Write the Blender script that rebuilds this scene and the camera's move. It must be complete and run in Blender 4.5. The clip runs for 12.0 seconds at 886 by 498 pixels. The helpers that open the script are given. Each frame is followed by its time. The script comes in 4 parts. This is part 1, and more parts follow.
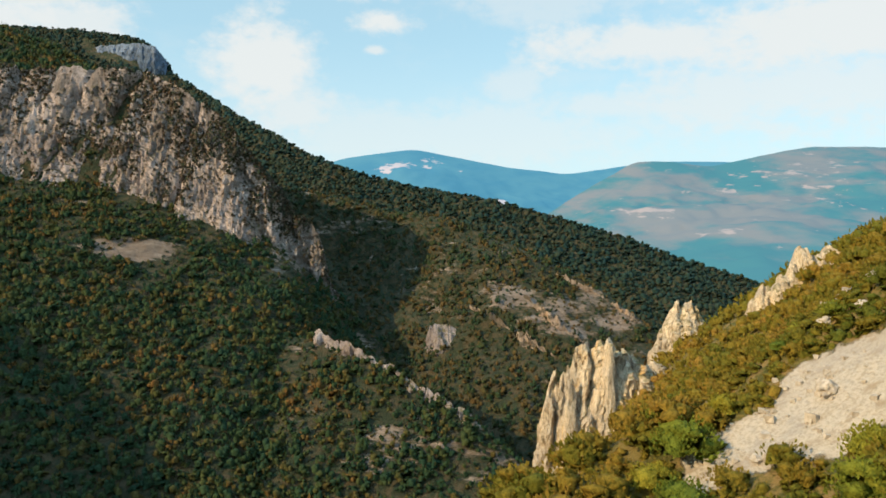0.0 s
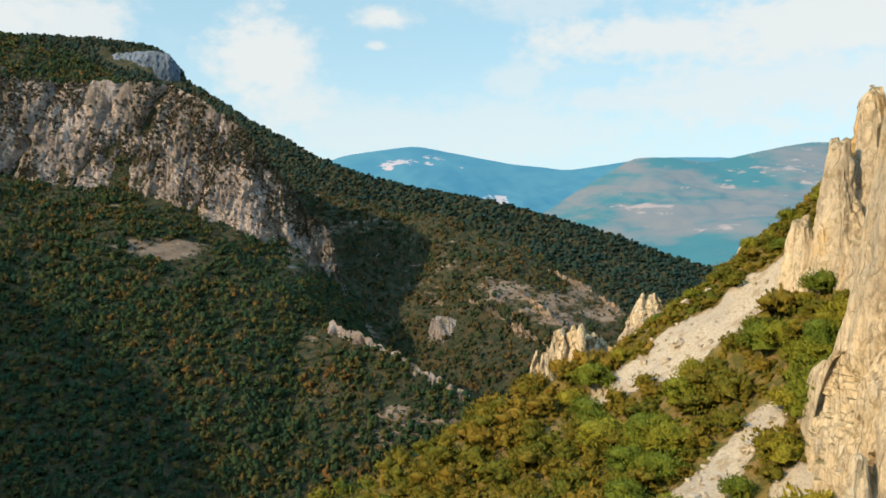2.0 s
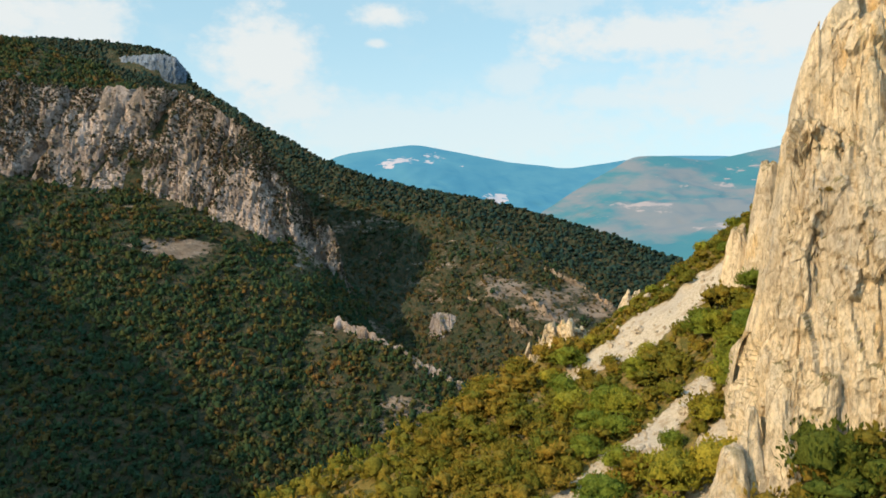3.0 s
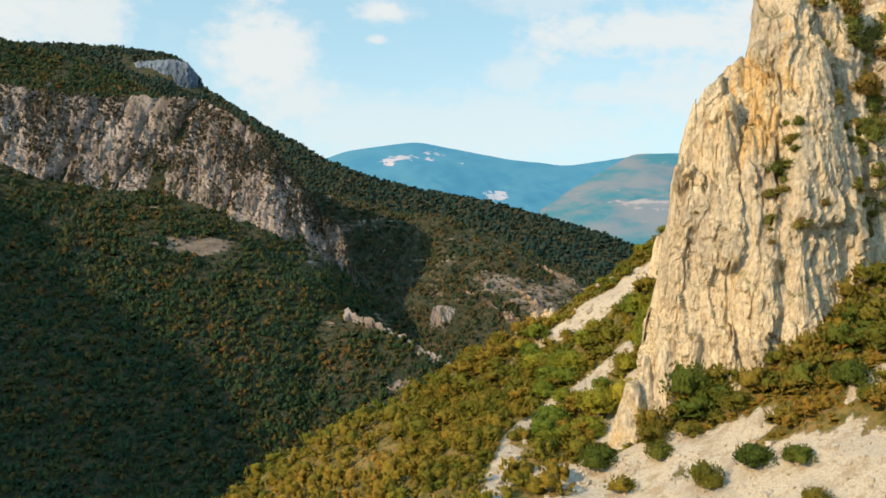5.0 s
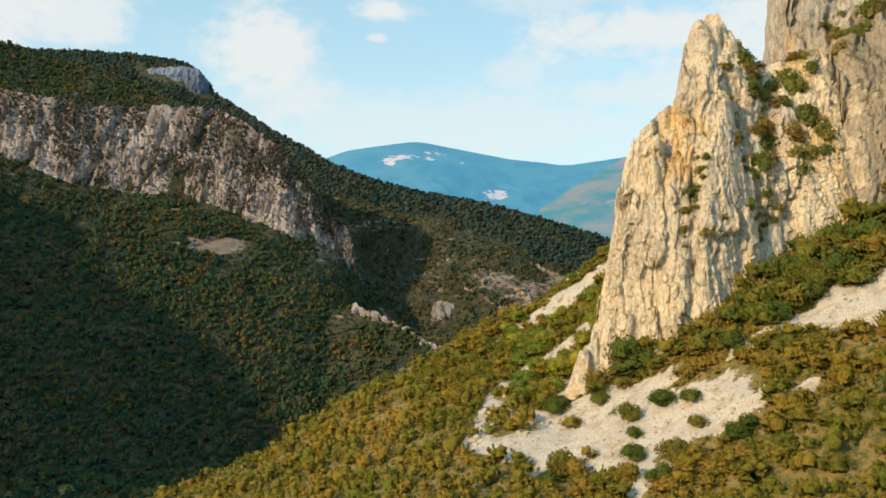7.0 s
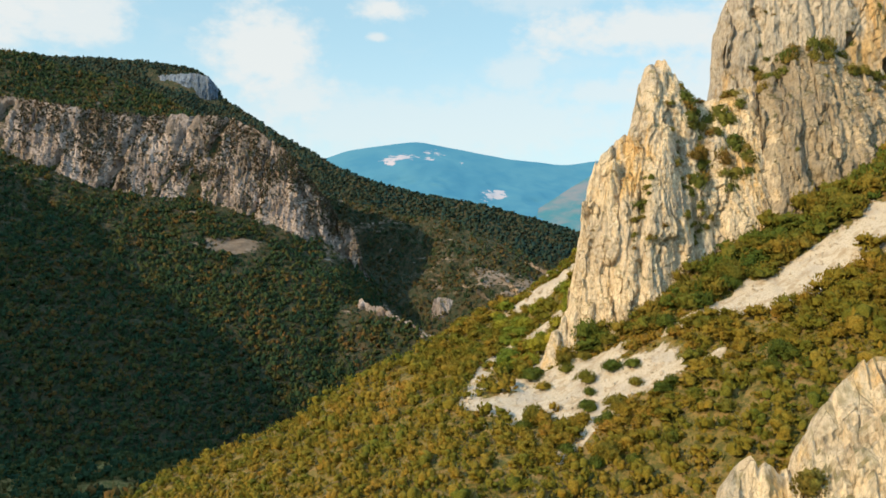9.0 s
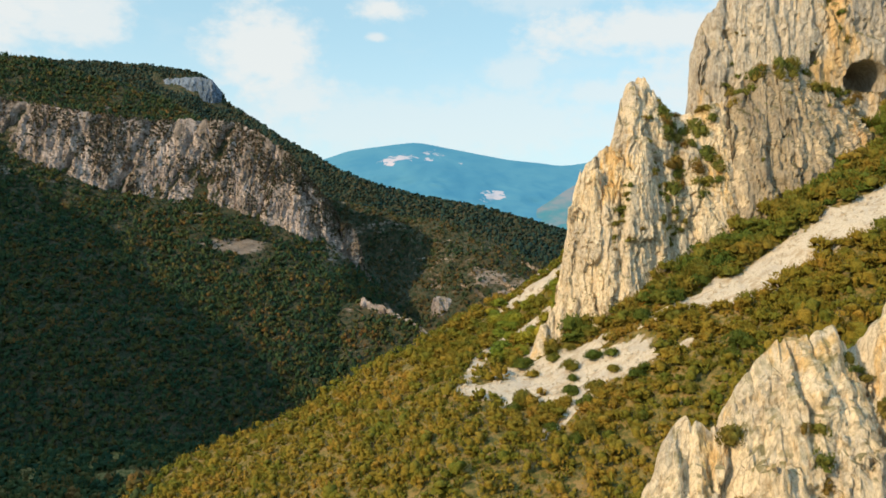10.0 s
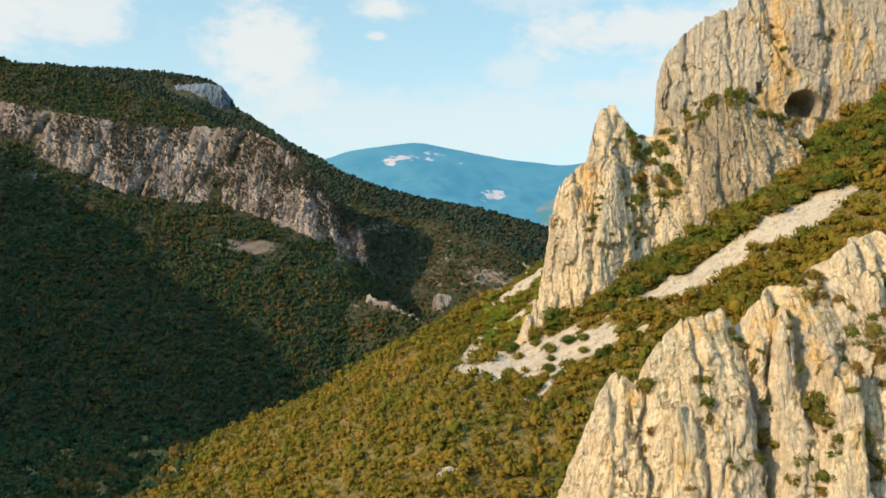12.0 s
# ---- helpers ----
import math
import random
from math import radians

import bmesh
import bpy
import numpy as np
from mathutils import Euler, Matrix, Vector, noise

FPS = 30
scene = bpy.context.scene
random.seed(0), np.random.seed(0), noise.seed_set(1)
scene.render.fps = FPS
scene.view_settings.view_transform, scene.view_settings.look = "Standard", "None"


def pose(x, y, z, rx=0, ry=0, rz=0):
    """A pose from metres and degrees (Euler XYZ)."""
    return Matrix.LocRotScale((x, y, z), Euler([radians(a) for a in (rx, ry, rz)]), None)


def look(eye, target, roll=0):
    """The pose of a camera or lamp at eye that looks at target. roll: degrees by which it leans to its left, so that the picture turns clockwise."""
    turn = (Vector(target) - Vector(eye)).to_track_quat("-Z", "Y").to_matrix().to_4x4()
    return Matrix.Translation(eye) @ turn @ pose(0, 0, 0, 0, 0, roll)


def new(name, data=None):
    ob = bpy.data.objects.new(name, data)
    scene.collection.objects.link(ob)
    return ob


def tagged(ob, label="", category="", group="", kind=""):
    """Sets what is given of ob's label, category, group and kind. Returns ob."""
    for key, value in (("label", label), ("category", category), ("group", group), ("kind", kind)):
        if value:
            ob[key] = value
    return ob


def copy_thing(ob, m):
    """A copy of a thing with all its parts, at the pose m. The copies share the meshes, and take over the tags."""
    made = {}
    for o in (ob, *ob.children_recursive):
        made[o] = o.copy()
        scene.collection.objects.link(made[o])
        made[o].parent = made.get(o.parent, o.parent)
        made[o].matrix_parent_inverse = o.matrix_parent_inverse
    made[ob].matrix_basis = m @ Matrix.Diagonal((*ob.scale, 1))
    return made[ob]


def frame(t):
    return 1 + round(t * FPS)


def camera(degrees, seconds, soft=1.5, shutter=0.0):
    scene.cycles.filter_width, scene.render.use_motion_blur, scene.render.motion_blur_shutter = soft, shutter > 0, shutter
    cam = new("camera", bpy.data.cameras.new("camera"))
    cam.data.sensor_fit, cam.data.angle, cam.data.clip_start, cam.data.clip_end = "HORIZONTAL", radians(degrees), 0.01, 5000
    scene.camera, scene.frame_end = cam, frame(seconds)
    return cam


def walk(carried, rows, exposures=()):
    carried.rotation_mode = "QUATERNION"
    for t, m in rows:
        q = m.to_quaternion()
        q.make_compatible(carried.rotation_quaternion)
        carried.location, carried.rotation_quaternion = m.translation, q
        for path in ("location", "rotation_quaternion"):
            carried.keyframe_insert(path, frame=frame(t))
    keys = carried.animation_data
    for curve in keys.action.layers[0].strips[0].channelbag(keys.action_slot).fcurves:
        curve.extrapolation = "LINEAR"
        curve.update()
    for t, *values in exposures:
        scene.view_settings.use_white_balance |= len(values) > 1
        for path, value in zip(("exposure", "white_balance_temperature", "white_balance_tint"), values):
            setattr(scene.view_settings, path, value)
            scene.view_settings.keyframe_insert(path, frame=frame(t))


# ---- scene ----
cam = camera(60.7, 12.0, 1.7)
METRES, EYE, TILT, LEAN, TURN = 200.0, 100.0, 0.0, 0.0, 0.0
ROWS = [
    (0.0, 0.0, 0.0, 0.0, 0.0, 0.0, -0.0),
    (0.5, 0.0005, -0.0395, 0.0017, 0.05, -0.07, 0.08),
    (1.0, 0.001, -0.0799, 0.0032, 0.08, -0.18, 0.13),
    (1.5, 0.0013, -0.1214, 0.0053, 0.1, -0.25, 0.17),
    (2.0, 0.0019, -0.1627, 0.0072, 0.14, -0.33, 0.19),
    (2.5, 0.0022, -0.2045, 0.0091, 0.15, -0.41, 0.2),
    (4.5, 0.003, -0.3734, 0.0147, 0.2, -0.7, 0.14),
    (5.0, 0.0033, -0.4152, 0.0162, 0.17, -0.76, 0.12),
    (5.5, 0.0034, -0.457, 0.0176, 0.18, -0.79, 0.11),
    (6.0, 0.0035, -0.4985, 0.0188, 0.18, -0.8, 0.11),
    (6.5, 0.0039, -0.5404, 0.0198, 0.18, -0.84, 0.07),
    (7.0, 0.0043, -0.5821, 0.0211, 0.19, -0.86, 0.04),
    (9.0, 0.0048, -0.7492, 0.0261, 0.16, -0.92, 0.04),
    (9.5, 0.0052, -0.7907, 0.0272, 0.16, -0.92, 0.04),
    (10.0, 0.0057, -0.8324, 0.0285, 0.1, -0.91, 0.03),
    (10.5, 0.006, -0.8743, 0.0304, 0.1, -0.9, -0.0),
    (11.0, 0.006, -0.9162, 0.0326, 0.09, -0.9, 0.0),
    (11.5, 0.006, -0.9578, 0.0341, 0.12, -0.96, -0.0),
    (12.0, 0.006, -0.9993, 0.0357, 0.13, -0.99, 0.02),
]
walk(cam, [(t, pose(0, 0, EYE, TILT, LEAN, TURN) @ pose(METRES * x, METRES * y, METRES * z, 90 + pitch, roll, yaw)) for t, x, y, z, yaw, pitch, roll in ROWS])

# ---- world, sun and exposure ----
SUN = Vector((-0.78, -0.47, 0.48)).normalized()
scene.view_settings.exposure = 0.5


def nodes_of(owner):
    owner.use_nodes = True
    tree = owner.node_tree
    tree.nodes.clear()
    return tree


class Graph:
    """A short way to write node trees: g.add(kind, inputs..., settings)."""

    def __init__(self, owner):
        self.tree = nodes_of(owner)

    def add(self, kind, ins=None, **settings):
        n = self.tree.nodes.new(kind)
        for key, value in settings.items():
            setattr(n, key, value)
        for key, value in (ins or {}).items():
            self.put(n.inputs[key], value)
        return n

    def put(self, socket, value):
        if isinstance(value, bpy.types.NodeSocket):
            self.tree.links.new(value, socket)
        elif isinstance(value, tuple) and len(value) == 3 and socket.type == "RGBA":
            socket.default_value = (*value, 1)
        else:
            socket.default_value = value

    def math(self, op, a, b=0.0, c=0.0, clamp=False):
        n = self.add("ShaderNodeMath", operation=op, use_clamp=clamp)
        for s, v in zip(n.inputs, (a, b, c)):
            self.put(s, v)
        return n.outputs[0]

    def mix(self, fac, a, b, blend="MIX"):
        n = self.add("ShaderNodeMix", data_type="RGBA", blend_type=blend)
        for i, v in ((0, fac), (6, a), (7, b)):
            self.put(n.inputs[i], v)
        return n.outputs[2]

    def ramp(self, fac, stops):
        n = self.add("ShaderNodeValToRGB", {"Fac": fac})
        e = n.color_ramp.elements
        while len(e) < len(stops):
            e.new(0.5)
        for el, (pos, col) in zip(e, stops):
            el.position = pos
            el.color = (*col, 1) if isinstance(col, tuple) else (col, col, col, 1)
        return n.outputs[0]

    def noise(self, vec, scale, detail=4.0, rough=0.55, distortion=0.0):
        return self.add("ShaderNodeTexNoise", {"Vector": vec, "Scale": scale, "Detail": detail, "Roughness": rough,
                                               "Distortion": distortion}).outputs["Fac"]

    def scaled(self, vec, s, loc=(0, 0, 0), rot=(0, 0, 0)):
        return self.add("ShaderNodeMapping", {"Vector": vec, "Scale": s, "Location": loc, "Rotation": rot}).outputs[0]

    def range(self, v, a, b, c=0.0, d=1.0):
        n = self.add("ShaderNodeMapRange", interpolation_type="SMOOTHSTEP")
        for i, x in enumerate((v, a, b, c, d)):
            self.put(n.inputs[i], x)
        return n.outputs[0]


world = bpy.data.worlds.new("world")
scene.world = world
g = Graph(world)
sky = g.add("ShaderNodeTexSky", sky_type="NISHITA", sun_disc=False, sun_elevation=math.asin(SUN.z),
            sun_rotation=math.atan2(SUN.x, SUN.y), altitude=400.0, air_density=1.0, dust_density=1.2, ozone_density=1.6)
way = g.add("ShaderNodeTexCoord").outputs["Generated"]
sep = g.add("ShaderNodeSeparateXYZ", {"Vector": way})
flat = g.math("MAXIMUM", g.math("SQRT", g.math("ADD", g.math("POWER", sep.outputs[0], 2), g.math("POWER", sep.outputs[1], 2))), 0.05)
climb = g.math("DIVIDE", sep.outputs[2], flat)
side = g.add("ShaderNodeMath", {0: sep.outputs[0], 1: sep.outputs[1]}, operation="ARCTAN2").outputs[0]
warp = g.noise(g.scaled(way, (1, 1, 1.5)), 11.0, 7.0, 0.58)
small_warp = g.noise(g.scaled(way, (1, 1, 1.6), (5, 2, 1)), 42.0, 5.0, 0.6)
soft_warp = g.noise(g.scaled(way, (1, 1, 2.2), (3, 1, 2)), 4.0, 6.0, 0.6)
cover = 0.0
# cloud banks: bearing, climb, half width, half height, weight
for a, e, w, h, k in ((-0.232, 0.235, 0.066, 0.066, 1.0), (-0.195, 0.175, 0.050, 0.045, 0.8), (-0.085, 0.300, 0.044, 0.017, 1.0), (-0.088, 0.262, 0.015, 0.006, 0.8),
                      (0.46, 0.265, 0.20, 0.060, 1.0), (0.30, 0.262, 0.18, 0.030, 0.95), (0.48, 0.190, 0.26, 0.055, 0.75), (0.22, 0.185, 0.10, 0.022, 0.6), (0.09, 0.215, 0.035, 0.026, 0.55),
                      (-0.52, 0.31, 0.095, 0.085, 1.0), (-0.46, 0.26, 0.055, 0.04, 0.9), (-0.10, 0.345, 0.07, 0.02, 0.9),
                      (0.13, 0.34, 0.16, 0.04, 0.5), (0.0, 0.15, 0.40, 0.045, 0.5), (-0.75, 0.25, 0.2, 0.08, 0.9)):
    da = g.math("DIVIDE", g.math("SUBTRACT", side, a), w)
    de = g.math("DIVIDE", g.math("SUBTRACT", climb, e), h)
    r = g.math("SQRT", g.math("ADD", g.math("MULTIPLY", da, da), g.math("MULTIPLY", de, de)))
    r = g.math("ADD", r, g.math("ADD", g.math("MULTIPLY", g.math("SUBTRACT", warp, 0.5), 2.4), g.math("MULTIPLY", g.math("SUBTRACT", small_warp, 0.5), 1.5)))
    cover = g.math("MAXIMUM", cover, g.math("MULTIPLY", g.range(r, 1.45, 0.38), k))
wisps = g.math("MULTIPLY", g.range(soft_warp, 0.50, 0.75), 0.35)
cover = g.math("MAXIMUM", cover, wisps)
low = g.range(climb, 0.30, 0.02)
tint = g.mix(0.6, g.mix(1.0, sky.outputs[0], (1.25, 1.55, 1.40), "MULTIPLY"), (3.6, 5.25, 5.9))
pale = g.mix(g.math("MULTIPLY", low, 0.72), tint, (5.0, 5.9, 6.15))
pale = g.mix(g.range(climb, 0.45, 1.3), pale, (4.1, 7.1, 10.2))
cloudy = g.mix(g.math("MULTIPLY", cover, 0.9), pale, (5.7, 5.85, 5.75))
back = g.add("ShaderNodeBackground", {"Color": cloudy, "Strength": 0.106})
g.add("ShaderNodeOutputWorld", {"Surface": back.outputs[0]})

sun_data = bpy.data.lights.new("sun", "SUN")
sun_data.energy, sun_data.angle, sun_data.color = 3.6, radians(0.6), (1.0, 0.74, 0.43)
sun = new("sun", sun_data)
sun.matrix_world = look(SUN * 400, (0, 0, 0))


# ---- noise and mesh tools ----
TABLE = np.random.RandomState(7).permutation(256)
TABLE = np.concatenate([TABLE, TABLE, TABLE])
GRADS = np.random.RandomState(8).normal(size=(256, 3))
GRADS /= np.linalg.norm(GRADS, axis=1)[:, None]


def perlin(p):
    """Gradient noise, about -0.7 to 0.7, at the points p (n x 3)."""
    i = np.floor(p).astype(int)
    f = p - i
    i &= 255
    w = f * f * f * (f * (f * 6 - 15) + 10)
    out = np.zeros(len(p))
    for dx in (0, 1):
        for dy in (0, 1):
            for dz in (0, 1):
                h = TABLE[TABLE[TABLE[i[:, 0] + dx] + i[:, 1] + dy] + i[:, 2] + dz]
                d = ((f - (dx, dy, dz)) * GRADS[h]).sum(1)
                ww = np.where(dx, w[:, 0], 1 - w[:, 0]) * np.where(dy, w[:, 1], 1 - w[:, 1]) * np.where(dz, w[:, 2], 1 - w[:, 2])
                out += ww * d
    return out * 1.5


def fbm(p, scale, octaves=4, gain=0.5, shift=0.0):
    p = np.asarray(p, float) * scale + shift
    out, amp = np.zeros(len(p)), 1.0
    for _ in range(octaves):
        out += amp * perlin(p)
        p, amp = p * 2.03 + 17.3, amp * gain
    return out


def ridged(p, scale, octaves=4, gain=0.5, shift=0.0):
    p = np.asarray(p, float) * scale + shift
    out, amp = np.zeros(len(p)), 1.0
    for _ in range(octaves):
        out += amp * (1 - 2 * np.abs(perlin(p)))
        p, amp = p * 2.1 + 11.7, amp * gain
    return out


def cells(p, seed=0, boxy=False):
    """Blocky noise: for each point the random height of its nearest cell, with a random slant, and the gap to the next cell.
    boxy: the cells are upright blocks instead of round stones."""
    i = np.floor(p).astype(int)
    best, second, near, off = np.full(len(p), 9.0), np.full(len(p), 9.0), np.zeros(len(p), int), np.zeros((len(p), 3))
    for dx in (-1, 0, 1):
        for dy in (-1, 0, 1):
            for dz in (-1, 0, 1):
                c = i + (dx, dy, dz)
                h = TABLE[TABLE[TABLE[(c[:, 0] + seed) & 255] + (c[:, 1] & 255)] + (c[:, 2] & 255)]
                d = p - (c + 0.5 + GRADS[h] * 0.42)
                r = np.abs(d).max(1) ** 2 if boxy else (d * d).sum(1)
                nearer = r < best
                second = np.where(nearer, best, np.minimum(second, r))
                best = np.where(nearer, r, best)
                near = np.where(nearer, h, near)
                off = np.where(nearer[:, None], d, off)
    slant = (off * GRADS[(near * 7 + 31) & 255]).sum(1)
    return (near / 255.0 - 0.5) + slant * 0.45, np.sqrt(second) - np.sqrt(best)


def smooth(a, b, x):
    t = np.clip((x - a) / (b - a), 0, 1)
    return t * t * (3 - 2 * t)


def mesh_of(name, verts, faces, material, attributes=None, shade_smooth=True, sharp=0):
    """A mesh from arrays: verts n x 3, faces m x 3 or m x 4."""
    verts, faces = np.asarray(verts, np.float32), np.asarray(faces, np.int32)
    me = bpy.data.meshes.new(name)
    k = faces.shape[1]
    me.vertices.add(len(verts))
    me.vertices.foreach_set("co", verts.ravel())
    me.loops.add(faces.size)
    me.loops.foreach_set("vertex_index", faces.ravel())
    me.polygons.add(len(faces))
    me.polygons.foreach_set("loop_start", np.arange(0, faces.size, k, dtype=np.int32))
    me.polygons.foreach_set("loop_total", np.full(len(faces), k, np.int32))
    me.polygons.foreach_set("use_smooth", np.full(len(faces), shade_smooth))
    for key, values in (attributes or {}).items():
        me.attributes.new(key, "FLOAT", "POINT").data.foreach_set("value", np.asarray(values, np.float32))
    me.materials.append(material)
    me.update(calc_edges=True)
    if sharp:
        me.set_sharp_from_angle(angle=radians(sharp))
    return me


def grid_faces(nu, nv, closed=False):
    """Quads of a grid of nu columns and nv rows, vertex = row * nu + column."""
    cols = nu if closed else nu - 1
    c, r = np.meshgrid(np.arange(cols), np.arange(nv - 1))
    c, r = c.ravel(), r.ravel()
    d = (c + 1) % nu
    return np.stack([r * nu + c, r * nu + d, (r + 1) * nu + d, (r + 1) * nu + c], 1)


def grid_normals(P):
    """Unit normals of a grid of points P (rows, columns, 3)."""
    n = np.cross(np.gradient(P, axis=1), np.gradient(P, axis=0))
    return n / np.maximum(np.linalg.norm(n, axis=2, keepdims=True), 1e-9)


def part(name, mesh, parent, label=""):
    ob = new(name, mesh)
    ob.parent = parent
    if label:
        ob["label"] = label
    return ob


# ---- materials ----
def shader(name, colour, roughness=0.9, bump=None, strength=0.5, distance=0.3, g=None, mat=None, specular=0.25):
    p = g.add("ShaderNodeBsdfPrincipled", {"Base Color": colour, "Roughness": roughness, "Specular IOR Level": specular})
    if bump is not None:
        b = g.add("ShaderNodeBump", {"Height": bump, "Strength": strength, "Distance": distance})
        g.put(p.inputs["Normal"], b.outputs[0])
    g.add("ShaderNodeOutputMaterial", {"Surface": p.outputs[0]})
    return p


def graph(name):
    mat = bpy.data.materials.new(name)
    return mat, Graph(mat)


def place(g):
    return g.add("ShaderNodeNewGeometry").outputs["Position"]


def limestone(name, pale, grey, ochre, ochre_amount, size=1.0, moss=0.5, brush=0.0):
    """Weathered limestone: pale and grey patches, ochre runs, dark seams, dry grass on the ledges."""
    mat, g = graph(name)
    pos = g.scaled(place(g), (1 / size, 1 / size, 1 / size))
    tall = g.scaled(pos, (1, 1, 0.26))
    big = g.noise(pos, 0.07, 4, 0.6)
    runs = g.noise(tall, 0.50, 9, 0.74, 0.3)
    fine = g.noise(g.scaled(pos, (1, 1, 0.55)), 2.0, 9, 0.80)
    colour = g.mix(g.range(g.math("ADD", g.math("MULTIPLY", big, 0.55), g.math("MULTIPLY", runs, 0.45)), 0.38, 0.60), grey, pale)
    stain = g.range(g.math("ADD", g.math("MULTIPLY", g.noise(g.scaled(pos, (1, 1, 0.3), (9, 4, 2)), 0.11, 3, 0.5), 0.65),
                           g.math("MULTIPLY", g.noise(tall, 0.8, 4, 0.6), 0.35)), 0.54, 0.63)
    colour = g.mix(g.math("MULTIPLY", stain, ochre_amount), colour, ochre)
    black = g.range(g.math("ADD", g.math("MULTIPLY", g.noise(g.scaled(pos, (1, 1, 0.2), (2, 7, 5)), 0.09, 2, 0.5), 0.5), g.math("MULTIPLY", runs, 0.5)), 0.42, 0.34)
    colour = g.mix(g.math("MULTIPLY", black, 0.55), colour, (0.15, 0.135, 0.12))
    seam = g.add("ShaderNodeTexVoronoi", {"Vector": g.scaled(pos, (1, 1, 0.16)), "Scale": 0.5}, feature="DISTANCE_TO_EDGE").outputs["Distance"]
    crack = g.range(seam, 0.014, 0.0)
    colour = g.mix(g.math("MULTIPLY", crack, g.range(runs, 0.46, 0.60, 0.0, 0.8)), colour, (0.07, 0.058, 0.045))
    joint = g.add("ShaderNodeTexVoronoi", {"Vector": g.scaled(pos, (1, 1, 0.38), (4, 2, 7)), "Scale": 1.15}, feature="DISTANCE_TO_EDGE").outputs["Distance"]
    colour = g.mix(g.math("MULTIPLY", g.range(joint, 0.020, 0.0), g.range(big, 0.42, 0.56, 0.10, 0.45)), colour, (0.14, 0.115, 0.09))
    colour = g.mix(g.range(fine, 0.38, 0.56), g.mix(1.0, colour, (0.62, 0.60, 0.58), "MULTIPLY"), colour)
    streak = g.noise(g.scaled(pos, (1, 1, 0.07), (1, 3, 8)), 1.6, 7, 0.7, 0.2)
    colour = g.mix(g.range(streak, 0.52, 0.66, 0.0, 0.55), colour, g.mix(1.0, colour, (0.62, 0.60, 0.58), "MULTIPLY"))
    up = g.add("ShaderNodeSeparateXYZ", {"Vector": g.add("ShaderNodeNewGeometry").outputs["Normal"]}).outputs[2]
    ledge = g.math("MULTIPLY", g.range(up, 0.35, 0.7), g.range(g.noise(pos, 0.35, 4, 0.6), 0.40, 0.58))
    colour = g.mix(g.math("MULTIPLY", ledge, moss), colour, (0.15, 0.125, 0.035))
    if brush:
        grown = g.range(g.math("ADD", g.noise(g.scaled(pos, (1, 1, 0.5), rot=(0, 0.5, 0)), 0.032, 10, 0.70), g.math("MULTIPLY", g.range(up, 0.05, 0.75), 0.32)), 0.515, 0.59)
        twigs = g.mix(g.noise(pos, 1.2, 5, 0.7), (0.026, 0.032, 0.020), (0.080, 0.058, 0.038))
        colour = g.mix(g.math("MULTIPLY", grown, brush), colour, twigs)
    chips = g.add("ShaderNodeTexVoronoi", {"Vector": g.scaled(pos, (1, 1, 0.45)), "Scale": 1.5, "Detail": 2.0, "Roughness": 0.6}, feature="F1").outputs["Distance"]
    height = g.math("ADD", g.math("MULTIPLY", g.noise(tall, 0.8, 10, 0.75), 0.35), g.math("ADD", g.math("MULTIPLY", streak, 0.35), g.math("MULTIPLY", g.math("MINIMUM", seam, 0.02), 9.0)))
    height = g.math("ADD", height, g.math("ADD", g.math("MULTIPLY", g.math("MINIMUM", joint, 0.02), 5.0), g.math("ADD", g.math("MULTIPLY", fine, 0.5), g.math("MULTIPLY", chips, 0.22))))
    shader(name, colour, 0.92, height, 0.9, 0.6 * size, g=g)
    return mat


def foliage(name, stops, island=True, grain=2.2, vary=0.45):
    """Leaves whose colour varies from plant to plant and with broad patches over the hillside."""
    mat, g = graph(name)
    geo = g.add("ShaderNodeNewGeometry")
    rnd = g.add("ShaderNodeAttribute", attribute_name="tone").outputs["Fac"] if island else g.add("ShaderNodeObjectInfo").outputs["Random"]
    leaf = geo.outputs["Random Per Island"]
    patch = g.noise(geo.outputs["Position"], 0.03, 4, 0.6)
    v = g.math("ADD", g.math("MULTIPLY", patch, 0.95 - vary), g.math("ADD", g.math("MULTIPLY", rnd, vary), g.math("MULTIPLY", leaf, 0.10)))
    colour = g.ramp(g.range(v, 0.22, 0.86), stops)
    fine = g.noise(geo.outputs["Position"], grain, 5, 0.7)
    # fine dark mottling paints in the shaded gaps between leaves
    colour = g.mix(g.range(fine, 0.36, 0.60), g.mix(1.0, colour, (0.52, 0.56, 0.52), "MULTIPLY"), colour)
    p = g.add("ShaderNodeBsdfPrincipled", {"Base Color": colour, "Roughness": 0.8, "Specular IOR Level": 0.12})
    b = g.add("ShaderNodeBump", {"Height": fine, "Strength": 1.0 if grain > 2 else 0.6, "Distance": 0.9 / grain})
    g.put(p.inputs["Normal"], b.outputs[0])
    t = g.add("ShaderNodeBsdfTranslucent", {"Color": colour})
    m = g.add("ShaderNodeMixShader", {0: 0.28, 1: p.outputs[0], 2: t.outputs[0]})
    g.add("ShaderNodeOutputMaterial", {"Surface": m.outputs[0]})
    return mat


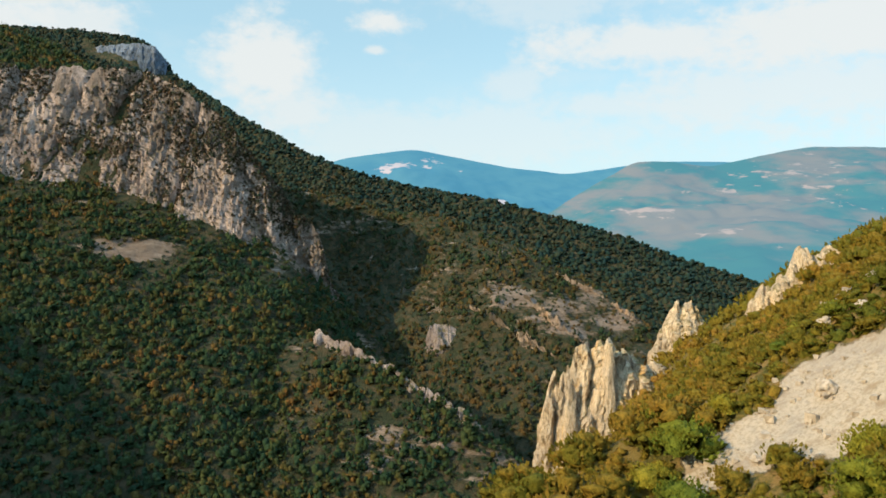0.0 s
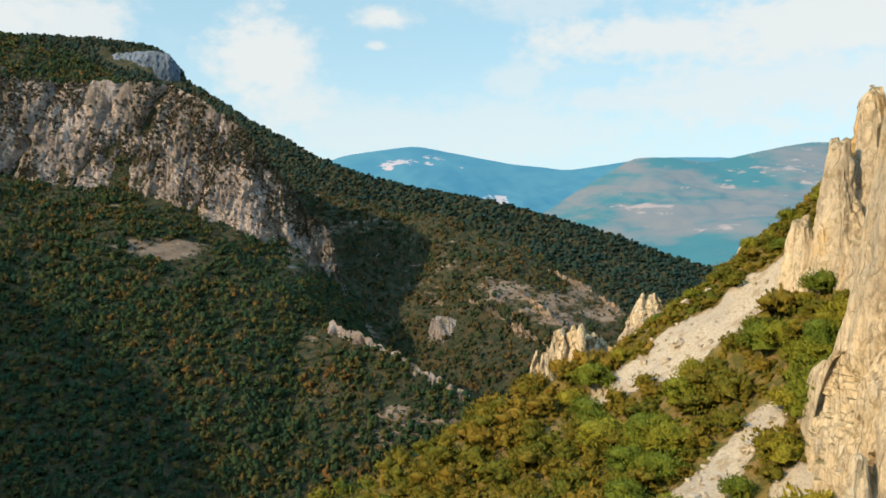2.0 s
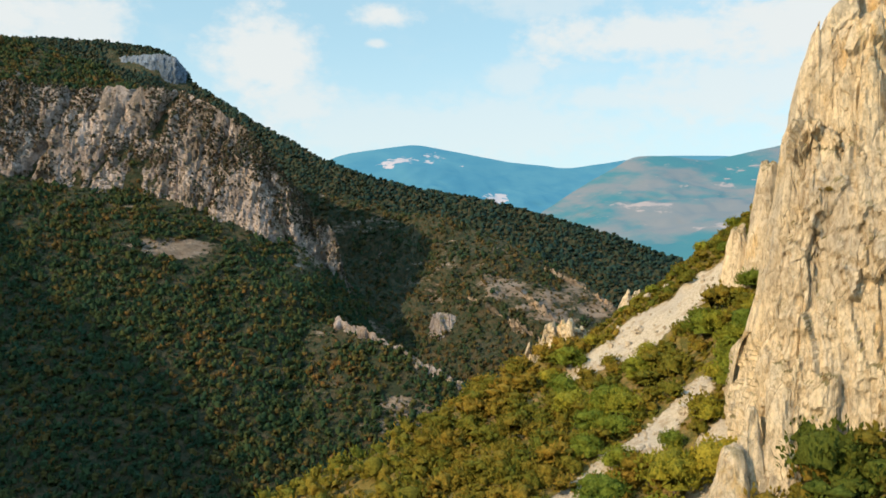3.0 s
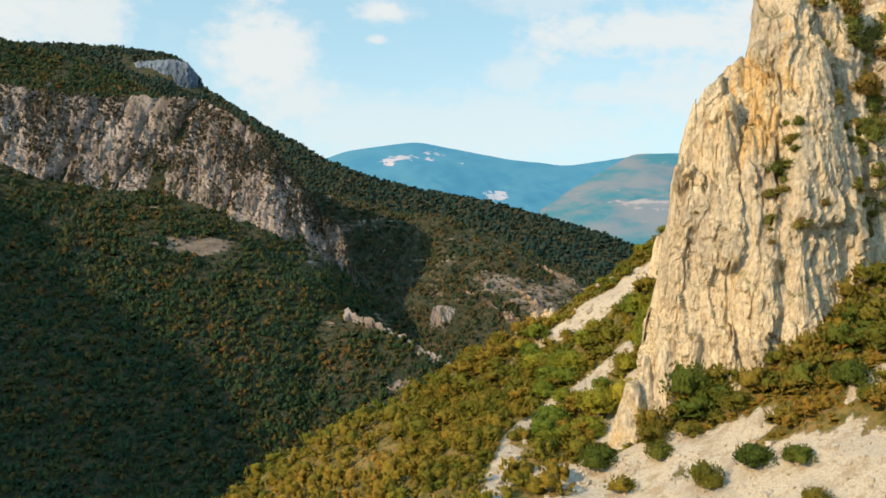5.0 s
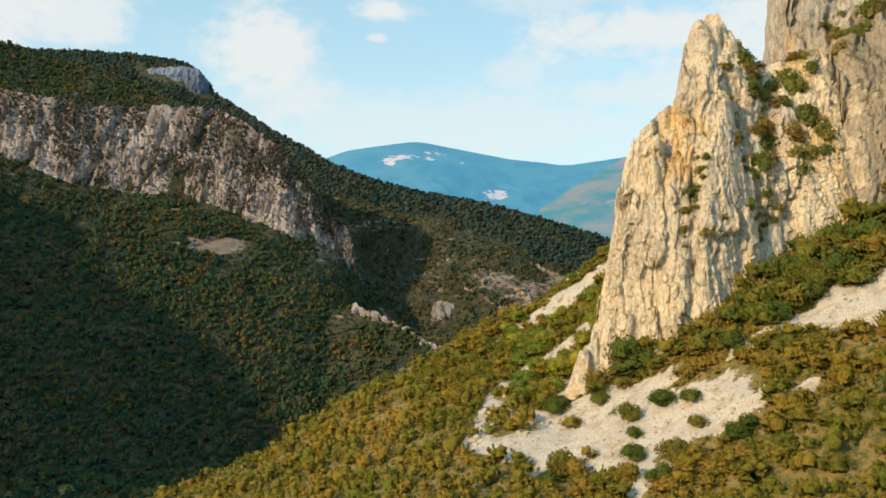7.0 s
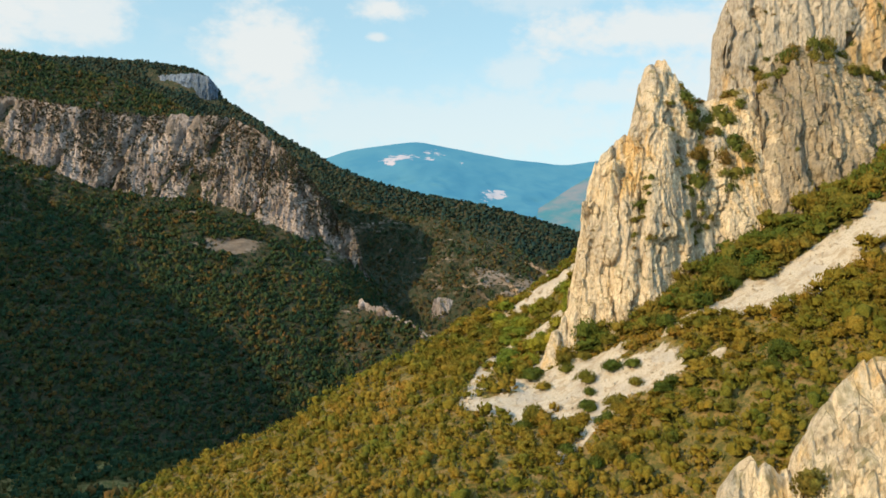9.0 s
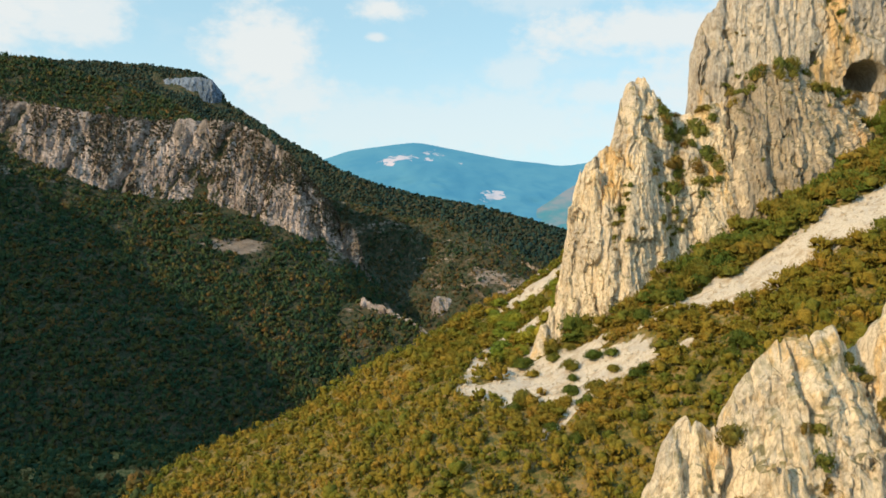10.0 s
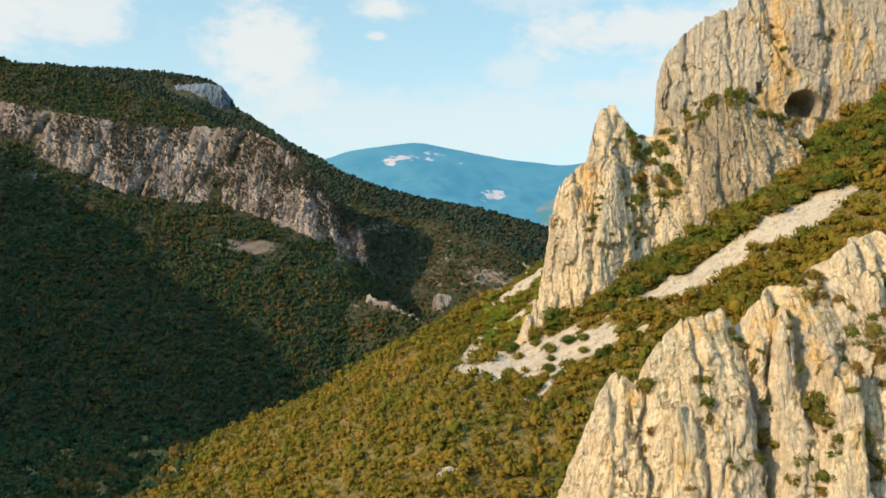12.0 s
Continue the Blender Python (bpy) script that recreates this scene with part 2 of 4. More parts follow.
ROCK = limestone("limestone", (0.79, 0.645, 0.44), (0.52, 0.44, 0.335), (0.70, 0.455, 0.18), 0.85, 1.0, 0.8)
WALL = limestone("grey_limestone", (0.63, 0.54, 0.415), (0.40, 0.355, 0.295), (0.68, 0.44, 0.18), 0.8, 1.5, 0.9)
PLINTH = limestone("brushy_limestone", (0.72, 0.585, 0.40), (0.47, 0.385, 0.28), (0.58, 0.365, 0.16), 0.9, 1.0, 1.0, 0.45)
# darker copy of the limestone, with shade put into its colours
CLIFF = limestone("shade_toned_limestone", (0.46, 0.395, 0.365), (0.20, 0.17, 0.16), (0.40, 0.25, 0.15), 0.5, 2.6, 0.8)
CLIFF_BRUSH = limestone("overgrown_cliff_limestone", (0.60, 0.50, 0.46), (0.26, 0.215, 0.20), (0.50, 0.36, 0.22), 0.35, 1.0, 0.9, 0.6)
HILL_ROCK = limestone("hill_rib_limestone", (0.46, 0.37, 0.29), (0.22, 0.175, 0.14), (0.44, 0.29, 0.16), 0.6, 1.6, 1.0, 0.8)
# far limestone with the blue of haze put into its colours
HAZY = limestone("haze_tinted_limestone", (0.21, 0.27, 0.36), (0.09, 0.13, 0.185), (0.26, 0.26, 0.29), 0.3, 3.0, 0.2)
FOREST = foliage("forest_leaves", [(0.0, (0.030, 0.072, 0.040)), (0.40, (0.052, 0.092, 0.038)), (0.68, (0.090, 0.105, 0.034)), (0.88, (0.145, 0.110, 0.034)), (1.0, (0.22, 0.115, 0.036))], True, 1.3)
# ridge leaves carry a bluish tint in their colour for the haze
RIDGE_WOOD = foliage("haze_blued_ridge_leaves", [(0.0, (0.026, 0.066, 0.062)), (0.5, (0.038, 0.074, 0.056)), (0.8, (0.058, 0.080, 0.050)), (1.0, (0.088, 0.082, 0.048))], True, 0.9)
DRY_WOOD = foliage("dry_hill_leaves", [(0.0, (0.036, 0.075, 0.038)), (0.4, (0.070, 0.090, 0.036)), (0.7, (0.125, 0.100, 0.038)), (1.0, (0.18, 0.110, 0.042))], True, 1.0)
SCRUB = foliage("scrub_leaves", [(0.0, (0.145, 0.172, 0.024)), (0.35, (0.245, 0.205, 0.026)), (0.70, (0.360, 0.238, 0.034)), (1.0, (0.47, 0.252, 0.054))], True, 3.2, 0.22)
WALL_WOOD = foliage("wall_foot_leaves", [(0.0, (0.090, 0.145, 0.026)), (0.3, (0.155, 0.180, 0.028)), (0.6, (0.245, 0.205, 0.032)), (1.0, (0.36, 0.235, 0.040))], True, 3.2, 0.4)
SCREE_SHRUB = foliage("scree_shrub_leaves", [(0.0, (0.085, 0.125, 0.022)), (0.5, (0.145, 0.165, 0.025)), (1.0, (0.25, 0.20, 0.032))], False, 3.6)
SHRUB = foliage("shrub_leaves", [(0.0, (0.160, 0.220, 0.030)), (0.5, (0.290, 0.300, 0.034)), (1.0, (0.45, 0.36, 0.040))], False, 3.6)
CLIFF_WOOD = foliage("cliff_brush_leaves", [(0.0, (0.050, 0.070, 0.045)), (0.4, (0.085, 0.080, 0.050)), (0.7, (0.125, 0.090, 0.060)), (1.0, (0.17, 0.11, 0.065))], True, 1.2)

ROCK_SHRUB = foliage("rock_shrub_leaves", [(0.0, (0.13, 0.165, 0.036)), (0.4, (0.23, 0.215, 0.044)), (0.75, (0.31, 0.225, 0.052)), (1.0, (0.31, 0.17, 0.055))], False, 3.6)

BARK, g = graph("bark")
shader("bark", g.mix(g.noise(g.scaled(place(g), (1, 1, 0.2)), 9.0), (0.10, 0.075, 0.055), (0.24, 0.20, 0.16)), 0.9, g.noise(place(g), 14.0), 0.6, 0.05, g=g)

SOIL, g = graph("hillside_soil")
pos = place(g)
scree = g.add("ShaderNodeAttribute", attribute_name="scree").outputs["Fac"]
grain = g.noise(pos, 1.3, 8, 0.7)
blot = g.noise(pos, 0.18, 5, 0.6)
tuft = g.noise(pos, 0.7, 6, 0.7)
earth = g.mix(g.range(blot, 0.35, 0.65), (0.205, 0.155, 0.040), (0.28, 0.185, 0.070))
earth = g.mix(g.range(tuft, 0.42, 0.56), (0.10, 0.095, 0.022), earth)
gravel = g.noise(pos, 3.5, 8, 0.75)
stone = g.mix(g.range(gravel, 0.34, 0.58), (0.37, 0.305, 0.225), (0.56, 0.48, 0.365))
stone = g.mix(g.math("MULTIPLY", g.range(g.noise(g.scaled(pos, (0.5, 1, 0.5), rot=(0, 0.5, 0.3)), 0.55, 5, 0.65), 0.50, 0.64), 0.7), stone, (0.32, 0.235, 0.14))
stone = g.mix(g.math("MULTIPLY", g.range(g.noise(pos, 0.16, 5, 0.65), 0.48, 0.62), 0.5), stone, (0.37, 0.33, 0.285))
bare = g.range(g.math("ADD", scree, g.math("MULTIPLY", g.math("SUBTRACT", grain, 0.5), 0.9)), 0.38, 0.56)
rock_relief = g.math("ADD", g.math("MULTIPLY", grain, 0.5), g.math("MULTIPLY", gravel, 0.35))
relief = g.mix(bare, g.math("ADD", grain, tuft), rock_relief)
shader("soil", g.mix(bare, earth, stone), 0.95, relief, 0.9, 0.6, g=g)

PEBBLE, g = graph("scree_stone")
pos = place(g)
shader("pebble", g.mix(g.range(g.noise(pos, 2.0, 5, 0.7), 0.35, 0.65), (0.34, 0.29, 0.225), (0.53, 0.455, 0.355)), 0.95, g.noise(pos, 6.0, 5, 0.7), 0.6, 0.1, g=g)

SLOPE, g = graph("mountain_slope")
pos = place(g)
rock = g.add("ShaderNodeAttribute", attribute_name="rock").outputs["Fac"]
tall = g.scaled(pos, (0.30, 0.7, 1.0), rot=(0.0, 0.62, 0.0))
runs = g.noise(tall, 0.24, 10, 0.75, 0.5)
patchy = g.noise(tall, 0.05, 6, 0.65)
stone = g.ramp(g.math("ADD", g.math("MULTIPLY", runs, 0.7), g.math("MULTIPLY", patchy, 0.3)),
               [(0.34, (0.085, 0.064, 0.050)), (0.46, (0.18, 0.135, 0.102)), (0.56, (0.26, 0.20, 0.15)), (0.68, (0.42, 0.335, 0.265))])
brush = g.mix(g.range(g.noise(pos, 0.3, 5, 0.6), 0.4, 0.65), (0.032, 0.044, 0.022), (0.090, 0.070, 0.036))
bare = g.range(g.math("ADD", rock, g.math("ADD", g.math("MULTIPLY", g.math("SUBTRACT", runs, 0.5), 1.3), g.math("MULTIPLY", g.math("SUBTRACT", patchy, 0.5), 1.6))), 0.40, 0.58)
shader("slope", g.mix(bare, brush, stone), 0.95, g.math("ADD", runs, g.math("MULTIPLY", g.noise(pos, 0.6, 6, 0.65), 0.4)), 1.0, 2.5, g=g)


def distance(name, low, high, bare, haze_tint, haze_glow):
    """Far wooded mountains; kilometres of haze are put in as blue colour and glow."""
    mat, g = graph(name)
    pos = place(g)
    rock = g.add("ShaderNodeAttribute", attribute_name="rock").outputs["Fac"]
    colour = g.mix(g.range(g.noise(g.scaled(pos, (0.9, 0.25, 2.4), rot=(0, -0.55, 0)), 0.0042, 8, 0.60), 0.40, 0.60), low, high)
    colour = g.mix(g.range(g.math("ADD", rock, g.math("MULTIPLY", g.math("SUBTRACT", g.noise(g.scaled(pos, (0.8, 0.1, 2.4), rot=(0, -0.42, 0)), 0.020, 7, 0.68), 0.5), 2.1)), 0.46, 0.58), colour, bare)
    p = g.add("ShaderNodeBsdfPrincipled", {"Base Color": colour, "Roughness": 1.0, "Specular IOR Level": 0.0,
                                           "Emission Color": haze_tint, "Emission Strength": haze_glow})
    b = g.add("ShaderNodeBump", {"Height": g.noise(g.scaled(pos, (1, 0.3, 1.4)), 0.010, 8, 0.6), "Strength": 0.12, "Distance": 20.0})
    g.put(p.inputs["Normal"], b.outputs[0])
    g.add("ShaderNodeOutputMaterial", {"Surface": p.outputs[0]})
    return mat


# bluish base colours plus emission stand in for the haze of distance
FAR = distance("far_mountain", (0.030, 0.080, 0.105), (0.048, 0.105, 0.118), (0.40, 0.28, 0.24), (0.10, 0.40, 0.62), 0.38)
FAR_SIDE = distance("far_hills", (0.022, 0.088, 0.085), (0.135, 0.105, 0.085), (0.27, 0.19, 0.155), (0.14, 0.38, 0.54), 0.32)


# ---- ground: one sheet from the near hillside over the valley to the horizon ----
HILL_X = [-420, -160, -120, -103, -90, -60, -40, -18, 0, 12, 25, 37, 45, 56, 70, 83, 105, 140, 220, 420]
HILL_Z = [-30, -22, -8, 7, 21, 34.5, 44.2, 58.3, 67.2, 70.6, 74.5, 81, 87.5, 93.6, 100.3, 109.8, 121, 142, 175, 220]


def hill(x, y):
    """Height of the ground at x, y (arrays)."""
    x, y = np.asarray(x, float), np.asarray(y, float)
    z = np.interp(x, HILL_X, HILL_Z)
    z = (z + np.interp(x - 5, HILL_X, HILL_Z) + np.interp(x + 5, HILL_X, HILL_Z)) / 3
    z = z + (0.19 + 0.0036 * np.clip(x, 0, 60)) * np.clip(y, -60, 58) + 0.12 * np.clip(y + 60, -400, 0)
    far = np.maximum(y - 58, 0)
    nose = smooth(38, 2, x)
    east = smooth(28, 55, x)
    z = z - far * (0.35 * (1 - east) + 0.5 * nose) - east * (0.80 * np.minimum(far, 38) + 0.10 * np.maximum(far - 38, 0)) - 0.6 * np.maximum(y - 178, 0)
    floor = 3 + 0.012 * np.maximum(np.abs(y - 150) + np.abs(x + 100) - 350, 0)
    k = 6.0
    z = np.where(z > floor + 40, z, floor + k * np.logaddexp(0, (z - floor) / k))
    p = np.stack([x, y, np.zeros_like(x)], -1).reshape(-1, 3)
    near = smooth(700, 250, np.abs(y)) * smooth(700, 250, np.abs(x))
    bumps = (fbm(p, 0.035, 4) * 1.8 + fbm(p, 0.16, 3, shift=5.0) * 0.5).reshape(x.shape)
    return z + bumps * near


# pale scree: from x, y to x, y, half width at both ends
SCREE = [(18.7, 52.0, 25, 51.6, 2.2, 3.7), (25, 51.6, 34, 50.8, 3.7, 3.6), (34, 51, 46, 46, 2.8, 2.0), (9, 22, 16, 28, 1.0, 1.2), (16, 27, 28, 33, 1.7, 1.8), (5, 5, 9, 19, 1.6, 1.8), (7, 4, 18, 1, 3.2, 5.6), (18, 0, 31, -7, 6.6, 7.6), (31, -7, 40, -10.5, 7.4, 5.0), (22, 17, 27, 25, 1.8, 2.0), (13, 12, 28, 6, 2.6, 3.6), (28, 6, 36, 2, 3.4, 2.0),
         (19, -23, 31, -15, 1.0, 1.6), (45, -2, 54, -4, 1.8, 2.0), (58, -4, 73, -6, 4.2, 6.3), (73, -6, 90, -7, 6.3, 7.0), (90, -7, 104, -4, 7.0, 4.0), (1, -47, 3, -44, 1.6, 1.2),
         (47, -16, 50, -15, 1.2, 1.2), (15, 4, 21, 8, 1.6, 3.0), (40, 104, 47, 108, 2.0, 2.5), (50, 120, 58, 124, 1.5, 2.0), (24, 75, 30, 80, 1.0, 1.6), (31, 64, 40, 68, 1.6, 2.6)]


def scree_at(x, y):
    best = np.zeros_like(x, dtype=float)
    rough = 0.6 * fbm(np.stack([x.ravel(), y.ravel(), np.zeros(x.size)], -1), 0.24, 4, shift=8.0).reshape(x.shape)
    for x0, y0, x1, y1, w0, w1 in SCREE:
        d = np.array([x1 - x0, y1 - y0], float)
        t = np.clip(((x - x0) * d[0] + (y - y0) * d[1]) / (d @ d), 0, 1)
        r = np.hypot(x - x0 - t * d[0], y - y0 - t * d[1]) / (w0 + (w1 - w0) * t)
        best = np.maximum(best, smooth(1.35, 0.65, r + rough))
    return best


def spread(a, b, step, far):
    """Even steps from a to b, then ever wider ones out to +-far."""
    out, s = [b], step
    while out[-1] < far:
        s *= 1.16
        out.append(out[-1] + s)
    back, s = [a], step
    while back[-1] > -far:
        s *= 1.16
        back.append(back[-1] - s)
    return np.array(back[:0:-1] + list(np.arange(a, b, step)) + out)


gx, gy = spread(-110, 130, 1.25, 4600), spread(-120, 190, 1.25, 4600)
X, Y = np.meshgrid(gx, gy)
Z = hill(X, Y)
S = scree_at(X, Y)
ground = new("ground", mesh_of("ground", np.stack([X, Y, Z], -1).reshape(-1, 3), grid_faces(len(gx), len(gy)), SOIL, {"scree": S.ravel()}))
tagged(ground, "steep stony hillside of pale scree and dry earth falling to a valley", "hillside", kind="structure")


def weather(q, n, seed, scale):
    """Moves the points q of a rock face along their normals n: bulges, upright ribs, split blocks, seams and small facets."""
    wob = np.stack([fbm(q, 0.11, 2, shift=seed), fbm(q, 0.11, 2, shift=seed + 7), fbm(q, 0.11, 2, shift=seed + 13)], -1)
    c, k = math.cos(0.6 + seed), math.sin(0.6 + seed)
    turned = np.stack([q[:, 0] * c - q[:, 1] * k + 0.12 * q[:, 2], q[:, 0] * k + q[:, 1] * c, q[:, 2] - 0.10 * q[:, 0]], -1)
    big, gap = cells(turned * (1, 1, 0.17) * 0.16 + wob * 0.16, int(seed * 3), True)
    mid, gap2 = cells(turned * (1, 1, 0.22) * 0.36 + wob * 0.14, int(seed * 5) + 9, True)
    small, gap3 = cells(turned * (1, 1, 0.50) * 0.85 + wob * 0.2, int(seed * 7) + 4, True)
    chip, _ = cells(q * (1, 1, 0.7) * 1.7 + wob * 0.3, int(seed * 11) + 2)
    ledge = np.abs(perlin(q * (0.05, 0.05, 0.16) + seed))
    rib = np.sqrt(np.abs(perlin((turned + wob * 1.5) * (0.21, 0.21, 0.022) + seed)))
    flute = np.sqrt(np.abs(perlin((turned + wob) * (0.55, 0.55, 0.06) + seed + 3.0)))
    fine = np.sqrt(np.abs(perlin((turned + wob) * (1.25, 1.25, 0.20) + seed + 9.0)))
    bed = np.sqrt(np.abs(perlin(turned * (0.10, 0.10, 0.42) + wob * 0.2 + seed + 5.0)))
    d = 1.6 * big + 1.05 * mid + 0.60 * small + 0.20 * chip + 0.6 * fbm(q * (1, 1, 0.5), 0.09, 3, shift=seed + 5) + 0.9 * (ledge - 0.25) - 0.2
    fluted = 0.25 + 0.75 * smooth(-0.25, 0.25, fbm(q * (1, 1, 0.6), 0.07, 2, shift=seed + 15))
    d += fluted * (1.35 * (rib - 0.42) + 0.65 * (flute - 0.42)) + 0.42 * (fine - 0.42) + 0.40 * (bed - 0.42)
    split = smooth(-0.2, 0.25, fbm(q * (1, 1, 0.3), 0.12, 2, shift=seed + 21))
    d -= split * (0.9 * smooth(0.05, 0.0, gap) + 0.4 * smooth(0.05, 0.0, gap2) + 0.12 * smooth(0.06, 0.0, gap3))
    return q + n * (d * scale)[:, None]


# ---- mountains: surfaces drawn through a few level lines ----
def line_at(line, x):
    xs, ys, zs = zip(*line)
    out = []
    for vals in (ys, zs):
        wide = (x.max() - x.min()) * 0.012
        out.append(sum(np.interp(x + d * wide, xs, vals) for d in (-1, -0.5, 0, 0.5, 1)) / 5)
    return out


def loft(name, lines, x0, x1, step, rows, material, rough, flute, rock, label, category, seed=0.0, bare=None, coarse=1.0, blocks=0.0):
    """A mountainside through lines of (x, y, z), from its crest down to its foot. rows: steps between the lines.
    rough, flute, rock: per line, the height of the relief, of upright ribs, and how bare it is."""
    x = np.arange(x0, x1 + step, step)
    P, R, F, K = [], [], [], []
    for i in range(len(lines) - 1):
        a, b = line_at(lines[i], x), line_at(lines[i + 1], x)
        for j in range(rows[i] + (i == len(lines) - 2)):
            t = j / rows[i]
            P.append(np.stack([x, a[0] + (b[0] - a[0]) * t, a[1] + (b[1] - a[1]) * t], -1))
            for store, vals in ((R, rough), (F, flute), (K, rock)):
                store.append(np.full(len(x), vals[i] + (vals[i + 1] - vals[i]) * t))
    P = np.array(P)
    shape = P.shape[:2]
    q = P.reshape(-1, 3)
    R, F, K = (np.array(v).ravel() for v in (R, F, K))
    n = grid_normals(P).reshape(-1, 3)
    n = np.where(n[:, 2:] < 0, -n, n)
    amp = R * (fbm(q, 0.014 * coarse, 3, shift=seed) + fbm(q, 0.06 * coarse, 4, shift=seed + 3) * 0.35)
    out = q + n * amp[:, None]
    ribs = F * (ridged(q * (1, 1, 0.22), 0.045 * coarse, 5, 0.55, seed) - 0.6)
    out[:, 1] -= ribs
    out[:, 0] += F * 0.4 * fbm(q * (1, 1, 0.3), 0.08, 3, shift=seed + 9)
    if blocks:
        out = weather(out / blocks, n, seed, smooth(0.30, 0.6, K)) * blocks
    if bare is not None:
        K = np.clip(K + bare(q), 0, 1)
    ob = new(name, mesh_of(name, out, grid_faces(shape[1], shape[0]), material, {"rock": K}))
    tagged(ob, label, category, kind="structure")
    return ob, out.reshape(*shape, 3), K.reshape(shape)


def blobs(*spots):
    """Bare places on a mountainside: x, z, half width, half height, amount."""
    def at(q):
        out = np.zeros(len(q))
        wob = fbm(q, 0.05, 3) * 0.6
        for x, z, w, h, k in spots:
            out += k * smooth(1.3, 0.5, np.hypot((q[:, 0] - x) / w, (q[:, 2] - z) / h) + wob)
        return out
    return at


CREST = [(-700, 480, 331), (-357, 412, 249), (-312, 412, 241), (-240, 412, 219), (-201, 402, 206), (-180, 388, 193), (-159, 384, 187), (-132, 380, 171), (-105, 374, 150), (-84, 372, 123), (-66, 376, 102), (-50, 378, 70), (20, 340, 20)]
BEHIND = [(-700, 640, 250), (-375, 580, 180), (-280, 560, 160), (-183, 500, 130), (-132, 450, 110), (-105, 430, 95), (-84, 420, 80), (-66, 410, 60), (-40, 400, 40), (20, 360, 5)]
BROW = [(-700, 420, 262), (-327, 374, 205), (-256, 371, 192), (-203, 376, 185), (-175, 378, 186), (-150, 375, 184), (-132, 372, 174), (-117, 368, 164), (-105, 366, 154), (-92, 365, 138), (-77, 368, 120), (-66, 371, 106), (-57, 372, 88), (-45, 372, 66), (20, 335, 17)]
BASE = [(-700, 390, 225), (-327, 358, 177), (-307, 358, 168), (-273, 359, 155), (-244, 360, 145), (-209, 362, 135), (-181, 361, 129), (-155, 360, 129), (-135, 358, 123), (-114, 357, 116), (-98, 358, 111), (-85, 362, 108), (-72, 366, 103), (-58, 369, 84), (-40, 366, 56), (20, 330, 14)]
MIDDLE = [(-700, 300, 150), (-327, 285, 105), (-250, 282, 95), (-197, 282, 82), (-150, 283, 72), (-125, 284, 66), (-98, 288, 64), (-70, 292, 62), (-48, 306, 50), (-20, 304, 28), (20, 290, 8)]
FOOT = [(-700, 190, 40), (-327, 165, 8), (-250, 175, 4), (-197, 185, 2), (-150, 190, 0), (-100, 192, -2), (-50, 205, -2), (0, 225, -4), (20, 230, -6)]
cliff_mountain, CLIFF_P, CLIFF_K = loft(
    "mountain_near", [BEHIND, CREST, BROW, BASE, MIDDLE, FOOT], -560, 20, 2.0, [8, 24, 24, 34, 30], SLOPE,
    (8, 3, 4, 3, 6, 4), (0, 1, 0, 0, 1, 0), (0.1, 0.12, 0.22, 0.30, 0.02, 0.0),
    "wooded mountainside with a long grey limestone cliff across it", "mountain", 1.0,
    blobs((-138, 101, 20, 4.0, 0.6), (-66, 96, 12, 10, 0.2)))

SPUR_TOP = [(-80, 306, 66), (-62, 300, 66), (-48, 293, 64), (-18, 276, 55), (12, 258, 41), (45, 240, 10), (60, 235, 0)]
SPUR_BACK = [(-80, 330, 50), (-62, 325, 45), (-48, 318, 36), (-18, 300, 22), (12, 280, 8), (45, 262, -8), (60, 250, -12)]
SPUR_FOOT = [(-80, 230, 20), (-62, 215, 4), (-48, 210, 2), (-18, 210, 0), (12, 212, -2), (45, 215, -10), (60, 215, -16)]
spur, SPUR_P, SPUR_K = loft("mountain_spur", [SPUR_BACK, SPUR_TOP, SPUR_FOOT], -80, 60, 1.6, [12, 40], SLOPE, (2, 1.5, 4), (1, 1, 0), (0.0, 0.35, 0.0),
                    "low wooded spur with a jagged rock rib", "mountain", 4.0)

MID_TOP = [(-130, 485, 140), (-93, 470, 137), (-42, 450, 124), (5, 430, 117), (36, 410, 101), (75, 380, 80), (96, 352, 64), (140, 320, 30)]
MID_BACK = [(-130, 560, 100), (-93, 540, 90), (-42, 520, 80), (5, 500, 70), (36, 480, 60), (75, 450, 40), (96, 420, 25), (140, 380, 5)]
MID_FACE = [(-130, 440, 100), (-93, 432, 95), (-46, 428, 87), (-10, 385, 72), (15, 365, 70), (39, 345, 67), (60, 325, 57), (90, 300, 34), (140, 280, 5)]
MID_FOOT = [(-130, 410, 70), (-93, 400, 60), (-40, 368, 46), (-8, 328, 34), (15, 300, 26), (32, 282, 18), (60, 268, 4), (90, 258, -6), (140, 250, -14)]
middle_hill, MID_P, MID_K = loft("mountain_middle", [MID_BACK, MID_TOP, MID_FACE, MID_FOOT], -130, 140, 1.8, [12, 40, 36], SLOPE, (5, 3, 5, 4), (0, 1.5, 4, 1),
                     (0.12, 0.22, 0.30, 0.04), "rounded brown-green hill with bare rock streaks", "mountain", 7.0,
                     blobs((34, 74, 12, 7, 0.12), (68, 70, 26, 9, 0.24), (-5, 70, 5, 10, 0.15), (-30, 90, 5, 8, 0.15), (82, 66, 12, 5, 0.15)), blocks=2.2)

RIDGE_TOP = [(-900, 800, 330), (-480, 730, 318), (-355, 700, 303), (-262, 684, 288), (-246, 676, 260), (-150, 600, 198.5), (-78, 555, 158), (60, 520, 126), (207, 500, 79), (330, 480, 27)]
